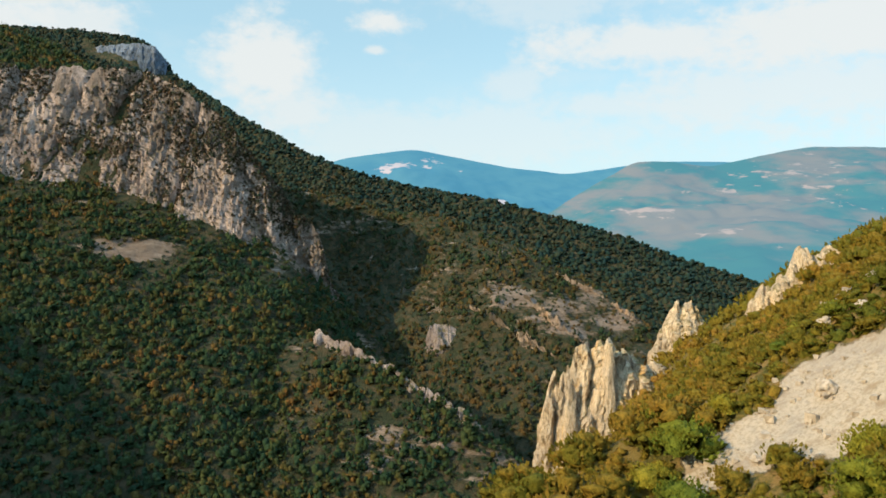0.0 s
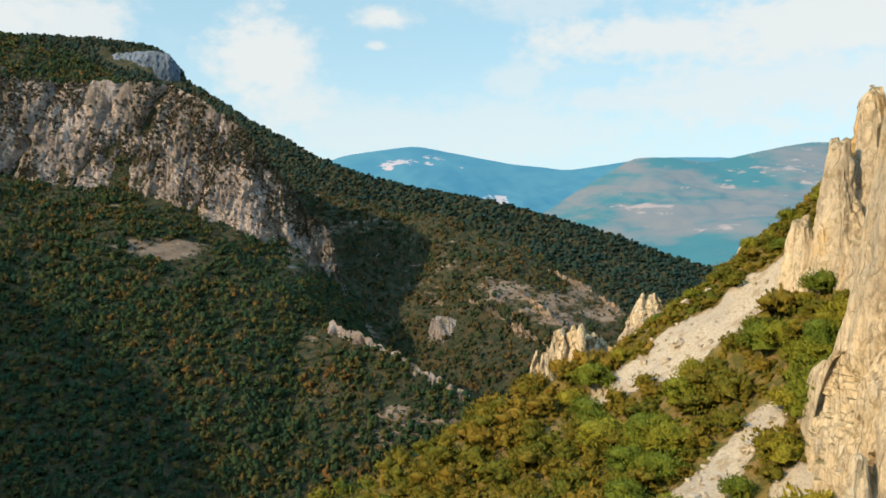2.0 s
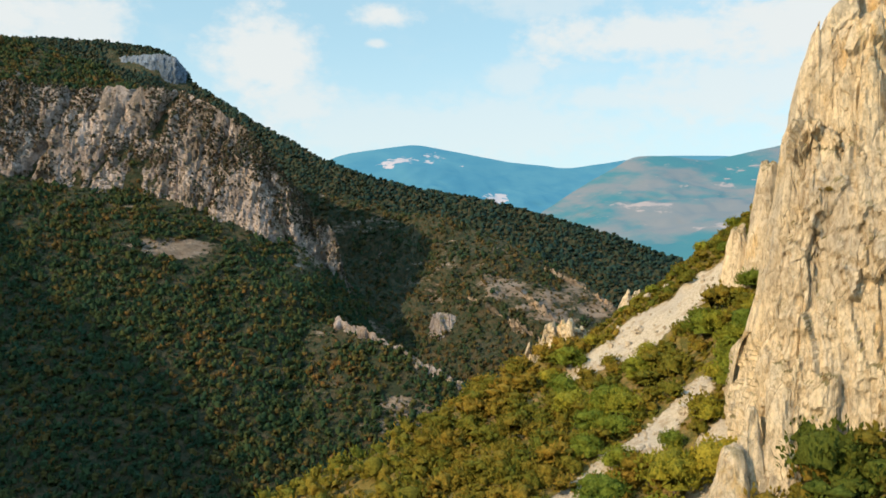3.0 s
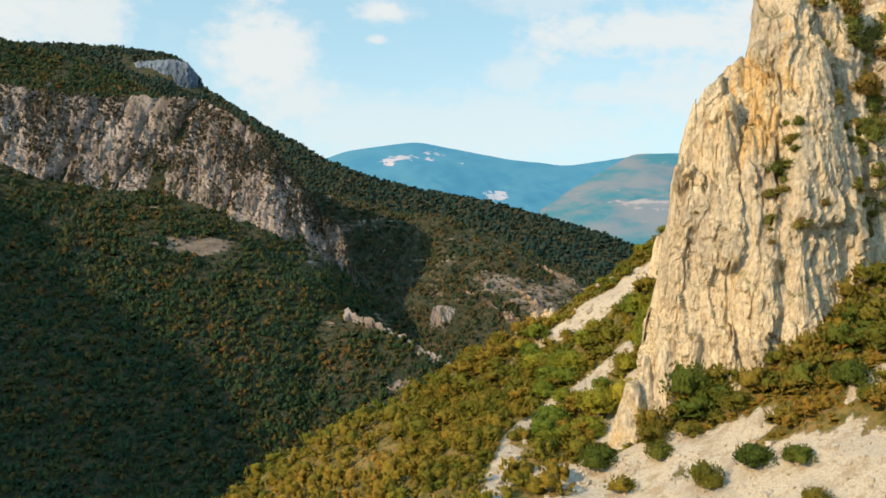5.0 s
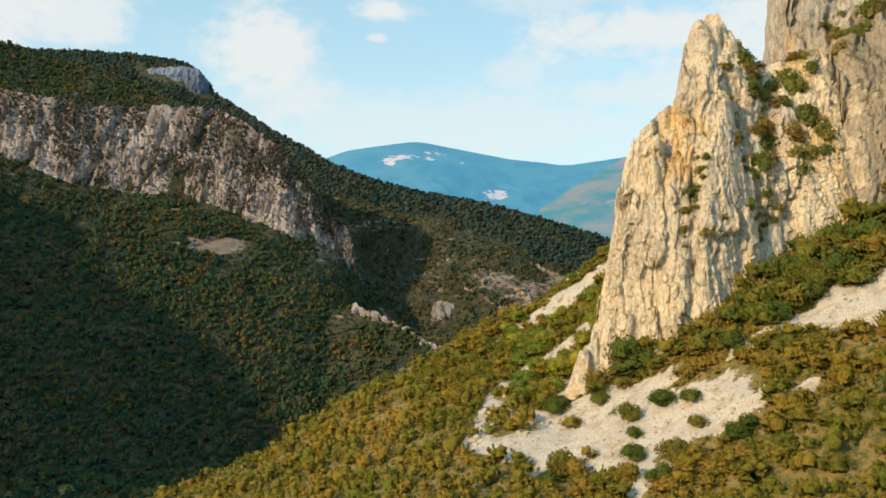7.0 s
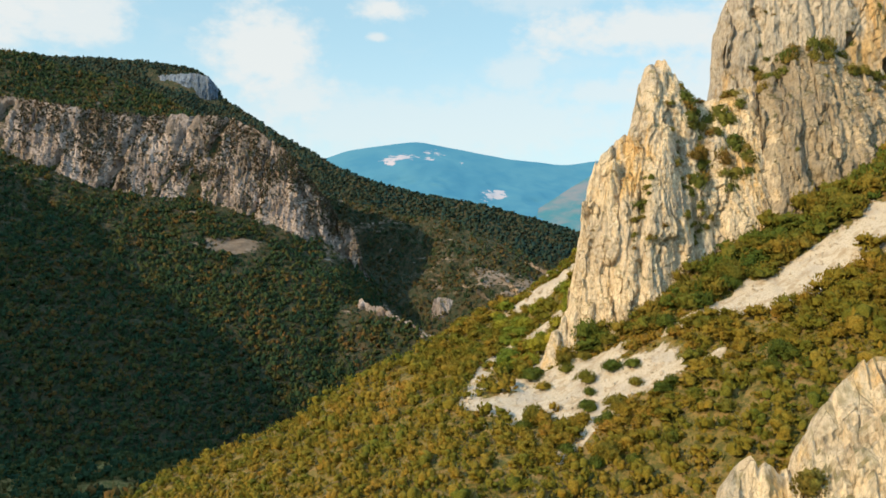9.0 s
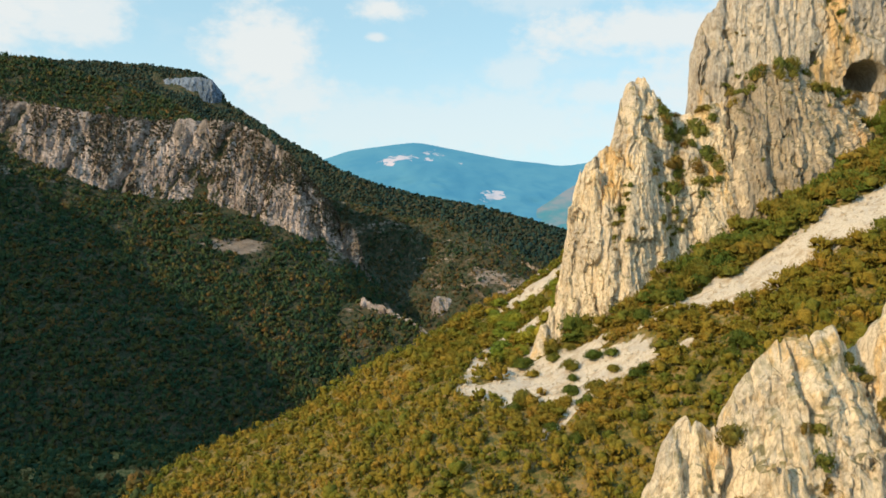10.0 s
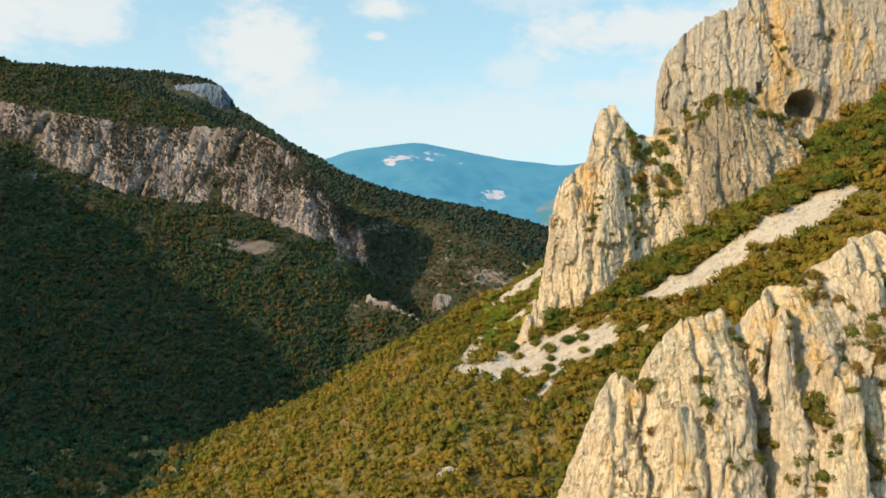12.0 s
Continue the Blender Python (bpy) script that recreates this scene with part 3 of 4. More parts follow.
RIDGE_BACK = [(-900, 1000, 200), (-480, 900, 180), (-355, 860, 160), (-262, 840, 150), (-244, 830, 145), (-150, 760, 110), (-78, 700, 90), (60, 660, 60), (207, 620, 20), (330, 600, 0)]
RIDGE_FOOT = [(-900, 600, 200), (-480, 560, 150), (-330, 540, 130), (-258, 530, 115), (-236, 528, 110), (-150, 500, 95), (-78, 475, 80), (60, 430, 50), (207, 400, 20), (330, 380, -10)]
ridge, RIDGE_P, RIDGE_K = loft("mountain_ridge", [RIDGE_BACK, RIDGE_TOP, RIDGE_FOOT], -900, 330, 3.0, [12, 56], SLOPE, (6, 3, 8), (0, 1, 1), (0.0, 0.05, 0.0),
                 "long dark wooded ridge sloping down to the valley", "mountain", 11.0)

# unseen ridge, added to throw shade over the valley and lower slopes
WEST_TOP = [(-900, -420, 120), (-700, -330, 180), (-520, -240, 200), (-440, -120, 216), (-400, 0, 206), (-385, 90, 184), (-385, 150, 206), (-425, 230, 214), (-490, 310, 160), (-520, 360, 90)]
west_x = np.array([p[1] for p in WEST_TOP], float)
wy = np.arange(-420, 361, 10.0)
wx, wz = np.interp(wy, west_x, [p[0] for p in WEST_TOP]), np.interp(wy, west_x, [p[2] for p in WEST_TOP])
rows = []
for t in np.linspace(-1, 1, 41):
    rows.append(np.stack([wx - 100 + t * 190 + 12 * np.sin(wy * 0.03 + t * 4), wy, (wz + 85) * (1 - abs(t) ** 1.15) - 4], -1))
P = np.array(rows)
q = P.reshape(-1, 3)
q[:, 2] += 9 * fbm(q, 0.02, 4, shift=31.0)
tagged(new("mountain_west", mesh_of("mountain_west", q, grid_faces(len(wy), 41), SLOPE, {"rock": np.zeros(len(q))})), "unseen ridge added west of the valley to cast shade on it", "mountain", kind="structure")

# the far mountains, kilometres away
FAR_TOP = [(-1500, 4100, 380), (-900, 4050, 460), (-540, 4000, 575), (-160, 4000, 625), (50, 4000, 590), (350, 4000, 530), (650, 4000, 495), (1100, 4000, 560), (2600, 4000, 560)]
FAR_LOW = [(-1500, 3500, 120), (-900, 3450, 160), (-540, 3400, 260), (-160, 3400, 330), (50, 3400, 330), (350, 3350, 250), (650, 3300, 200), (1100, 3300, 200), (2600, 3300, 200)]
FAR_FOOT = [(-1500, 2400, 0), (650, 2400, 0), (2600, 2400, 0)]
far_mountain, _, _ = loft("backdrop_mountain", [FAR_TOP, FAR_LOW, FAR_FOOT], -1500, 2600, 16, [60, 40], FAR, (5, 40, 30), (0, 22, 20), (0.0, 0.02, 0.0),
                    "distant mountain, blue with painted haze, with a pale cliff under its top", "mountain", 2.0, blobs((-275, 482, 65, 34, 0.66), (-200, 506, 60, 34, 0.66), (-60, 535, 60, 50, 0.38), (60, 500, 60, 40, 0.25), (240, 322, 65, 32, 0.62)), coarse=0.15)
SIDE_TOP = [(200, 3300, 90), (420, 3300, 225), (560, 3300, 320), (830, 3300, 478), (975, 3300, 482), (1170, 3300, 462), (1400, 3300, 510), (1610, 3300, 548), (1930, 3300, 545), (2600, 3300, 600)]
SIDE_LOW = [(200, 2900, 20), (420, 2900, 130), (560, 2850, 190), (830, 2800, 270), (975, 2800, 280), (1170, 2750, 260), (1400, 2700, 280), (1610, 2700, 330), (1930, 2700, 330), (2600, 2700, 360)]
SIDE_FOOT = [(200, 1300, -40), (1170, 1000, 25), (2600, 1000, 40)]
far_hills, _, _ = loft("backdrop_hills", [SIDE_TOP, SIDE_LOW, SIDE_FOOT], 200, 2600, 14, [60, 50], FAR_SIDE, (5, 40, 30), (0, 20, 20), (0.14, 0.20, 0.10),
                 "distant hills in painted haze with pale outcrops and fields", "mountain", 5.0,
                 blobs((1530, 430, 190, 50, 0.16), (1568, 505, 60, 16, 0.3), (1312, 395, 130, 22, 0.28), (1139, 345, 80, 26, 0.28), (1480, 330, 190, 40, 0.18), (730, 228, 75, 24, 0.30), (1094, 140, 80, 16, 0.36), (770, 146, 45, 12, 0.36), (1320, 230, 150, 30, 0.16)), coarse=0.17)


# ---- limestone crags: fluted walls and buttresses ----

FOOTPRINTS = []           # x, y, radius covered by rock


def buttress(x, y, top, rx, ry, turn, lean_x, lean_y, seed, base, res=0.42, peak=0.35, relief=1.0):
    """One limestone pillar from its base to a ragged tip. peak: how narrow its top is."""
    h = top - base
    nu = int(max(28, 2 * math.pi * math.sqrt((rx * rx + ry * ry) / 2) / res))
    nv = int(max(24, h / res * 0.85))
    a = np.linspace(0, 2 * np.pi, nu, endpoint=False)
    v = np.concatenate([np.linspace(0, 1, nv), np.ones(5)])
    shrink = np.concatenate([np.ones(nv), [0.85, 0.65, 0.42, 0.2, 0.02]])
    A, V = np.meshgrid(a, v)
    c, s = np.cos(A), np.sin(A)
    sq = (np.abs(c) ** 3 + np.abs(s) ** 3) ** (-1 / 3)
    wide = (peak + (1 - peak) * (1 - V ** 1.5)) * (1 + 0.30 * (1 - V) ** 3) * shrink[:, None]
    u, w = c * sq * rx * wide, s * sq * ry * wide
    ct, st = math.cos(turn), math.sin(turn)
    px = x + u * ct - w * st + lean_x * V
    py = y + u * st + w * ct + lean_y * V
    tip = fbm(np.stack([px.ravel(), py.ravel(), np.full(px.size, seed)], -1), 0.35, 3, shift=seed).reshape(px.shape)
    pz = base + h * V + np.sqrt(1 - shrink[:, None] ** 2) * rx * 0.5 * peak + smooth(0.75, 1.0, V) * tip * min(2.5, 0.08 * h) - rx * 0.3 * peak
    P = np.stack([px, py, pz], -1)
    n = grid_normals(np.concatenate([P, P[:, :1]], 1))[:, :-1].reshape(-1, 3)
    outward = np.stack([(px - x - lean_x * V).ravel(), (py - y - lean_y * V).ravel(), (V * 0.5).ravel()], -1)
    n = np.where(((n * outward).sum(1) < 0)[:, None], -n, n)
    q = weather(P.reshape(-1, 3), n, seed * 0.7, np.full(P.shape[0] * P.shape[1], min(0.8, 0.10 * min(rx, ry) + 0.12) * relief))
    FOOTPRINTS.append((x, y, max(rx, ry)))
    return q, grid_faces(nu, len(v), True)


def height_at(x, y):
    return float(hill(np.array([float(x)]), np.array([float(y)]))[0])


def curtain(foot, crest, sink, seed, res, relief, stand, hollow=None, jag=1.0, back=8.0, low=None, size=1.0, gullies=()):
    """A wall of rock from a line on the ground up to its crest and down behind. foot: x, y; crest: x, y, z; the same number of
    points. gullies: x, z, slant, half width, depth. stand: 1 leans evenly back to the crest, 3 stands upright and turns over at the top. hollow: caves, x, z, half width, half height, depth."""
    f, c = np.array(foot, float), np.array(crest, float)
    t = np.linspace(0, 1, len(f))
    # even steps along the longer of the two lines
    reach = np.maximum(np.linalg.norm(np.diff(c, axis=0), axis=1), np.linalg.norm(np.diff(f, axis=0), axis=1))
    d = np.concatenate([[0], np.cumsum(reach)])
    nu = int(d[-1] / res)
    u = np.interp(np.linspace(0, d[-1], nu), d, t)
    F = np.stack([np.interp(u, t, f[:, k]) for k in (0, 1)], -1)
    C = np.stack([np.interp(u, t, c[:, k]) for k in (0, 1, 2)], -1)
    # the crest is broken into teeth
    steps, gap = cells(np.stack([C[:, 0] * 0.30, C[:, 1] * 0.1, np.full(nu, seed)], -1), int(seed))
    fine, _ = cells(np.stack([C[:, 0] * 0.9, C[:, 1] * 0.3, np.full(nu, seed + 5)], -1), int(seed) + 3)
    C[:, 2] += jag * (1.5 * steps + 0.5 * fine - 1.0 * smooth(0.16, 0, gap))
    fz = (hill(F[:, 0], F[:, 1]) if low is None else np.full(nu, float(low))) - sink
    tallest = (C[:, 2] - fz).max()
    nv = int(tallest / res * 0.9)
    v = np.linspace(0, 1, nv)[:, None]
    s = 0.35 * v + 0.65 * v ** (stand * 2)
    P = np.stack([F[None, :, 0] + (C[:, 0] - F[:, 0])[None] * s, F[None, :, 1] + (C[:, 1] - F[:, 1])[None] * s, fz[None] + (C[:, 2] - fz)[None] * v], -1)
    # over the crest and down the far side
    w = np.linspace(0.12, 1, 10)[:, None]
    B = np.stack([np.broadcast_to(C[None, :, 0], (10, nu)), C[None, :, 1] + back * w, C[None, :, 2] - (C[:, 2] - fz)[None] * w ** 2.0], -1)
    P = np.concatenate([P, B])
    n = grid_normals(P).reshape(-1, 3)
    if n[:nv * nu, 1].mean() > 0:
        n = -n
    q = P.reshape(-1, 3)
    amount = np.ones(len(q)) * relief
    amount[:nv * nu] *= np.repeat(1 - 0.85 * smooth(0.88, 1.0, v[:, 0]), nu)
    amount[nv * nu:] *= np.repeat(np.linspace(0.3, 0.0, 10), nu)
    ground = np.clip((q[:, 2] - np.tile(fz, len(P))) / 3.0, 0.2, 1)
    q = weather(q / size, n, seed, amount * ground) * size
    for gx, gz, slant, wide, deep in gullies:
        off = (q[:, 0] - gx - slant * (q[:, 2] - gz) + 1.8 * fbm(q, 0.10, 3, shift=seed + gx)) / wide
        fade = 0.25 + 0.75 * smooth(-0.35, 0.35, fbm(q * (0.2, 0.2, 1), 0.09, 2, shift=gx))
        q[:, 1] += deep * fade * np.exp(-off * off)
    for hx, hz, hw, hh, deep in hollow or ():
        side, rise = (q[:, 0] - hx) / hw, (q[:, 2] - hz) / hh
        r = np.where(rise > -0.55, np.hypot(side, rise), 9.0)
        front = np.arange(len(q)) < nv * nu
        q[:, 1] += deep * smooth(1.05, 0.80, r) * front
    for k in range(0, nu, max(1, nu // 24)):
        FOOTPRINTS.append(((F[k, 0] + C[k, 0]) / 2, (F[k, 1] + C[k, 1]) / 2 + 1.0, max(1.5, np.hypot(*(F[k] - C[k, :2])) / 2 + 1.5)))
    return q, grid_faces(nu, len(P))


def crag(name, label, curtains=(), pillars=(), base=None, res=0.42, relief=1.0, material=None):
    """pillars: x, y, top, half width, half depth, turn in degrees, lean to x, lean to y, peak."""
    thing = new(name)
    x, y = (curtains[0]["crest"][0] if curtains else pillars[0])[:2]
    thing.location = (x, y, height_at(x, y))
    at = np.array(thing.location)
    for i, c in enumerate(curtains):
        c = dict(c)
        stone = c.pop("stone", material or ROCK)
        q, f = curtain(seed=2.3 * i + len(label) * 0.37, **c)
        part("rock_face", mesh_of("rock_face", q - at, f, stone, sharp=14), thing)
    for i, (bx, by, top, rx, ry, turn, lx, ly, peak) in enumerate(pillars):
        foot = height_at(bx, by - ry) - 4
        if base is not None:
            foot = min(base, foot)
        q, f = buttress(bx, by, top, rx, ry, radians(turn), lx, ly, 3.1 * i + len(label) * 0.61, foot, res, peak, relief)
        part("buttress", mesh_of("buttress", q - at, f, material or ROCK, sharp=14), thing)
    return tagged(thing, label, "rock")


# the tall tower
crag("rock_tower", "tall jointed pale limestone tower rising from the scrub hillside", [
    dict(foot=[(29, 26), (27, 20), (27.6, 17), (29.8, 14.5), (32, 12.5), (34.5, 11), (37, 9), (41, 8), (44, 7.5), (48, 9), (52, 11), (56, 12.5), (62, 13.5), (68, 13), (72, 14)],
         crest=[(30, 26, 92), (29.3, 22, 93), (31.2, 20, 106.5), (32.8, 20, 115), (35.0, 20, 123), (38.5, 20.5, 126), (42.5, 22, 129), (45.2, 24, 137), (47.5, 25, 144.5), (51.5, 25, 147), (55, 24, 140), (58, 25, 136), (61, 25, 136), (66, 26, 138), (72, 27, 140)],
         sink=3, res=0.31, relief=0.68, stand=1.3, jag=0.8, gullies=[(53.5, 120, -0.15, 1.6, 3.5), (43.8, 118, 0.10, 0.8, 2.2), (38.8, 122, 0.05, 0.5, 1.8), (41.5, 100, 0.12, 0.7, 1.5), (33.5, 108, 0.1, 0.7, 1.2), (60, 116, 0, 2.2, 3.0)])],
    [(47, 14.5, 122, 3.6, 4, -15, 0.3, 1.5, 0.5), (37, 15.5, 121, 3.2, 4, -25, 0.3, 2.5, 0.55), (41, 14, 118, 3.2, 4, -20, 0.3, 2.0, 0.5),
     (29.2, 15.2, 92, 2.4, 3, -30, 0.8, 2, 0.35), (26.6, 15.8, 87.5, 1.9, 2.2, -20, 0.6, 1, 0.35), (24.8, 16, 83.5, 1.5, 2, -20, 0.5, 1, 0.35), (24.2, 14.2, 84.0, 2.3, 2.6, -20, 0.8, 1, 0.3), (22.2, 13.4, 79.5, 1.9, 2.4, 15, 0.6, 1, 0.28), (50.6, 24, 143.5, 1.7, 2.5, 10, 0, 0, 0.5), (53, 16, 118, 2.6, 3.5, 0, 0, 1, 0.45), (58, 17, 113, 2.6, 3, 0, 0, 1, 0.5)])
crag("rock_pinnacle", "pale limestone pinnacle standing behind the tall tower", [], [
    (40.2, 44, 112, 2.6, 3.5, 10, 0, 0, 0.35), (44, 46, 117, 3.2, 4, 0, 0.5, 0, 0.35), (37.6, 47, 104, 1.9, 3, 0, 0.3, 0, 0.4), (49, 44, 124, 5, 5, 0, 0.5, 0, 0.4), (41, 39, 102, 2.4, 3, 0, 0, 1, 0.5)])

# the great wall with the cave, on its broken plinth
crag("rock_wall", "huge pale grey limestone wall with ochre stains and a dark cave", [
    dict(foot=[(74, 50), (67.5, 42), (65.5, 34), (67.5, 29), (75, 27), (84, 26.5), (93, 26), (105, 26), (118, 26), (132, 27), (150, 28), (170, 30)],
         crest=[(78, 50, 160), (70, 44, 156), (68.6, 36, 160), (71.5, 33, 166), (79, 33, 173), (87, 33, 177), (95, 33, 181), (105, 34, 188), (118, 34, 194), (132, 35, 197), (150, 36, 200), (170, 38, 204)],
         sink=3, res=0.55, relief=0.5, stand=2.2, jag=0.9, stone=WALL, gullies=[(97, 165, -0.1, 1.0, 3.0), (103, 160, -0.25, 1.4, 2.5), (76, 165, 0.05, 0.8, 2.0), (116, 165, 0, 1.6, 3.0), (88, 168, 0.05, 0.6, 1.6), (70, 145, 0, 0.6, 2.0)], hollow=[(108.5, 145.5, 5.3, 4.9, 13.0), (95.5, 151, 1.1, 2.2, 3.0), (74.5, 158, 1.2, 1.8, 2.0)]),
    dict(foot=[(62, 22), (62, 17), (66, 14.5), (71, 12.5), (77, 11), (84, 10), (90, 10), (97, 12), (104, 15)],
         crest=[(66, 26, 122), (66, 24, 124), (69, 23, 132), (74, 24, 143), (80, 24.5, 149), (86, 25, 150), (92, 25, 147), (99, 25.5, 142), (106, 26, 139)],
         sink=3, res=0.42, relief=0.8, stand=1.2, jag=1.0, stone=PLINTH, gullies=[(72, 125, 0.1, 1.0, 2.0), (79, 130, -0.1, 1.2, 2.2), (87, 128, 0.05, 0.9, 2.0)])])

# the fluted crag nearest to the end of the flight
crag("rock_crag", "broad fluted pale limestone crag with tufts in its gullies", [
    dict(foot=[(15, -80), (16, -88), (20, -93), (24, -95), (28, -96), (32, -96.5), (37, -97), (42, -97), (46, -96), (48, -96), (53, -97), (60, -97), (66, -96), (74, -96), (84, -94), (96, -92)],
         crest=[(20, -82, 66), (20.5, -85, 71), (24.2, -86, 82.5), (27, -86, 86.5), (30, -85.5, 85), (33, -85, 90), (37.5, -84, 94), (43.5, -84, 96), (46.2, -83, 92.5), (48.3, -84, 96.5), (51.5, -84, 99.5), (57.5, -83, 101), (61.3, -83, 104.5), (65, -83, 108), (78, -82, 107), (96, -80, 112)],
         sink=3, res=0.33, relief=0.68, stand=1.5, jag=0.8, gullies=[(46.8, 90, -0.06, 0.9, 5.0), (30.5, 84, -0.05, 0.6, 2.5), (53.5, 85, -0.10, 1.3, 3.2), (59.5, 92, -0.1, 1.2, 3.0), (38.8, 92, 0.05, 0.5, 1.8), (62.8, 80, 0.08, 0.8, 2.4), (67.5, 95, 0.05, 1.4, 3.5), (25.8, 80, 0.1, 0.7, 1.4), (48, 74, 0.15, 1.4, 2.2)])],
    [(35, -92, 82, 4.2, 4, 0, 0, 1, 0.5), (43, -92, 85, 4, 4, 0, 0, 1, 0.55), (50.5, -90, 95, 2.4, 4, 0, 0.4, 2, 0.45), (64, -90, 101, 3, 5, 0, 0.4, 2, 0.45), (57, -94, 89, 4, 4, 0, 0, 1, 0.5)])

# the crags down the ridge
crag("ridge_crag", "row of ragged pale limestone crags on the hillside edge", [
    dict(foot=[(18.5, 166), (17.5, 160), (21, 155), (27, 153.5), (33, 153.5), (39, 155), (45, 157), (50, 160)],
         crest=[(21, 166, 56), (20.5, 162, 62), (23.5, 160, 72), (28, 160, 79), (33.5, 160, 80.5), (38, 162, 77.5), (43, 163, 74), (49, 164, 72)],
         sink=4, res=0.42, relief=1.0, stand=1.3, jag=2.6, gullies=[(24.5, 72, 0.1, 0.7, 2.5), (30.5, 76, -0.05, 0.6, 3.0), (36, 76, 0.05, 0.8, 3.0), (41, 74, 0.1, 0.8, 2.5)])], [(34, 156, 79, 2.2, 3, 0, 0.3, 1, 0.45), (26, 156, 72, 2.2, 3, 0, 0.3, 1, 0.45)], 45, 0.5)
crag("ridge_crag", "small pale limestone pinnacles among the bushes", [
    dict(foot=[(49, 184), (51, 180), (55, 178.5), (60, 178.5), (64, 180), (66, 182)],
         crest=[(50, 185, 74), (53, 184, 81), (57, 184, 85.5), (60.5, 184, 88), (62.5, 185, 82), (65, 185, 76)], sink=4, res=0.42, relief=0.8, stand=1.3, jag=2.2)],
    [(66.5, 184, 83, 1.2, 2, 0, 0, 0, 0.4), (69, 184, 82, 1.2, 2, 0, 0, 0, 0.4), (71.5, 184, 81, 1.0, 2, 0, 0, 0, 0.4)], 60, 0.5)
crag("ridge_crag", "pale limestone teeth on the crest of the slope", [
    dict(foot=[(63.5, 168), (64, 163), (68, 160), (73, 158.5), (78, 158), (84, 157.5), (90, 157), (95, 158)],
         crest=[(66, 168, 82), (66.5, 165, 86), (70, 164, 92), (74, 164, 95), (77.5, 164, 99), (81.5, 164, 97), (87, 163, 99), (94, 163, 98)], sink=4, res=0.42, relief=0.9, stand=1.3, jag=2.6)], [], 72)

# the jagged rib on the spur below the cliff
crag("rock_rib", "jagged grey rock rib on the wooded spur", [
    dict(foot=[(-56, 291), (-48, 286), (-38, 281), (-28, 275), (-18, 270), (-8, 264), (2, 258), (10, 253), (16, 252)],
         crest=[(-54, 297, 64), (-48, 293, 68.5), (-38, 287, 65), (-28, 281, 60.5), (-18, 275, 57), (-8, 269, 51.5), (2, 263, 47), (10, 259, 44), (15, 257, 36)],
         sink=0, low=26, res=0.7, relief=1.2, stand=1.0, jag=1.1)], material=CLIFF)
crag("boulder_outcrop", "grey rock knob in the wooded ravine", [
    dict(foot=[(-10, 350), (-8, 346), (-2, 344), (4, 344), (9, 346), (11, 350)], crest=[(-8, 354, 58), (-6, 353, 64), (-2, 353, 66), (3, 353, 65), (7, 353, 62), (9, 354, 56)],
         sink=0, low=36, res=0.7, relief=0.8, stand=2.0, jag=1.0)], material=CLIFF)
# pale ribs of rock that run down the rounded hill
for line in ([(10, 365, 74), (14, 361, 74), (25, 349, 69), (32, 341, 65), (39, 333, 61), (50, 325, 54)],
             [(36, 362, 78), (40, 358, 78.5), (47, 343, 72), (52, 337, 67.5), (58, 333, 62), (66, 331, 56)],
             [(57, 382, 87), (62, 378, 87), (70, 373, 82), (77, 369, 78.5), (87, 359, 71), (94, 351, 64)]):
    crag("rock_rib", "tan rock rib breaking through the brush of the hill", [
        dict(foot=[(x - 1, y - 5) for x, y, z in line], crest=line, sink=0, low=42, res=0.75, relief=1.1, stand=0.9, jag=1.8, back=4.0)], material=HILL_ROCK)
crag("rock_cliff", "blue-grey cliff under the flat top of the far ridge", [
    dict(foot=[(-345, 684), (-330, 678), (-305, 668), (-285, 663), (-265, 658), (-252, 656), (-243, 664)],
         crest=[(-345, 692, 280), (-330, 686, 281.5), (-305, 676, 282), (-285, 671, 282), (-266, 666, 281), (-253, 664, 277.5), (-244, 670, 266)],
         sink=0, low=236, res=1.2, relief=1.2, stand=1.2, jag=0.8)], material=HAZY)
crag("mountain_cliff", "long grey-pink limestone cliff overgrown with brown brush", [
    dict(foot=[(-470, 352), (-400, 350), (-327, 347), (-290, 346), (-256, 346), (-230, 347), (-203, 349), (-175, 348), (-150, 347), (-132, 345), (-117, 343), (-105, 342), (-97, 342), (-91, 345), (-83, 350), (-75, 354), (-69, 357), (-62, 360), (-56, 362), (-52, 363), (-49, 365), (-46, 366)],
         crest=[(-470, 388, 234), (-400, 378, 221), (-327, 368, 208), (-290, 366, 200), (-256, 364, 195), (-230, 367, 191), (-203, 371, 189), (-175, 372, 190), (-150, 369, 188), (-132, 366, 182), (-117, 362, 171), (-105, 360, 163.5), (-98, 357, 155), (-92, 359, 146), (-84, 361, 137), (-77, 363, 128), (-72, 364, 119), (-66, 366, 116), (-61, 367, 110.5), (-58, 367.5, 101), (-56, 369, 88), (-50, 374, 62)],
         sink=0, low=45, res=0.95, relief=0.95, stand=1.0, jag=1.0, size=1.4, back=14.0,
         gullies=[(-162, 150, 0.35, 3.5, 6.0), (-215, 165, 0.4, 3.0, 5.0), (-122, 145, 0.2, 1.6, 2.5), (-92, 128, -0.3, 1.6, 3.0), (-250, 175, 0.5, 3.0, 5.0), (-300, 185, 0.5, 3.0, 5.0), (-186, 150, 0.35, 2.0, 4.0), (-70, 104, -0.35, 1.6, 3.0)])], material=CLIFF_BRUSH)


# ---- plants ----
def dome(rng, sides, rings, rough, reach=1.95):
    """A lumpy clump of leaves of radius 1, open below: apex, then rings down past its waist."""
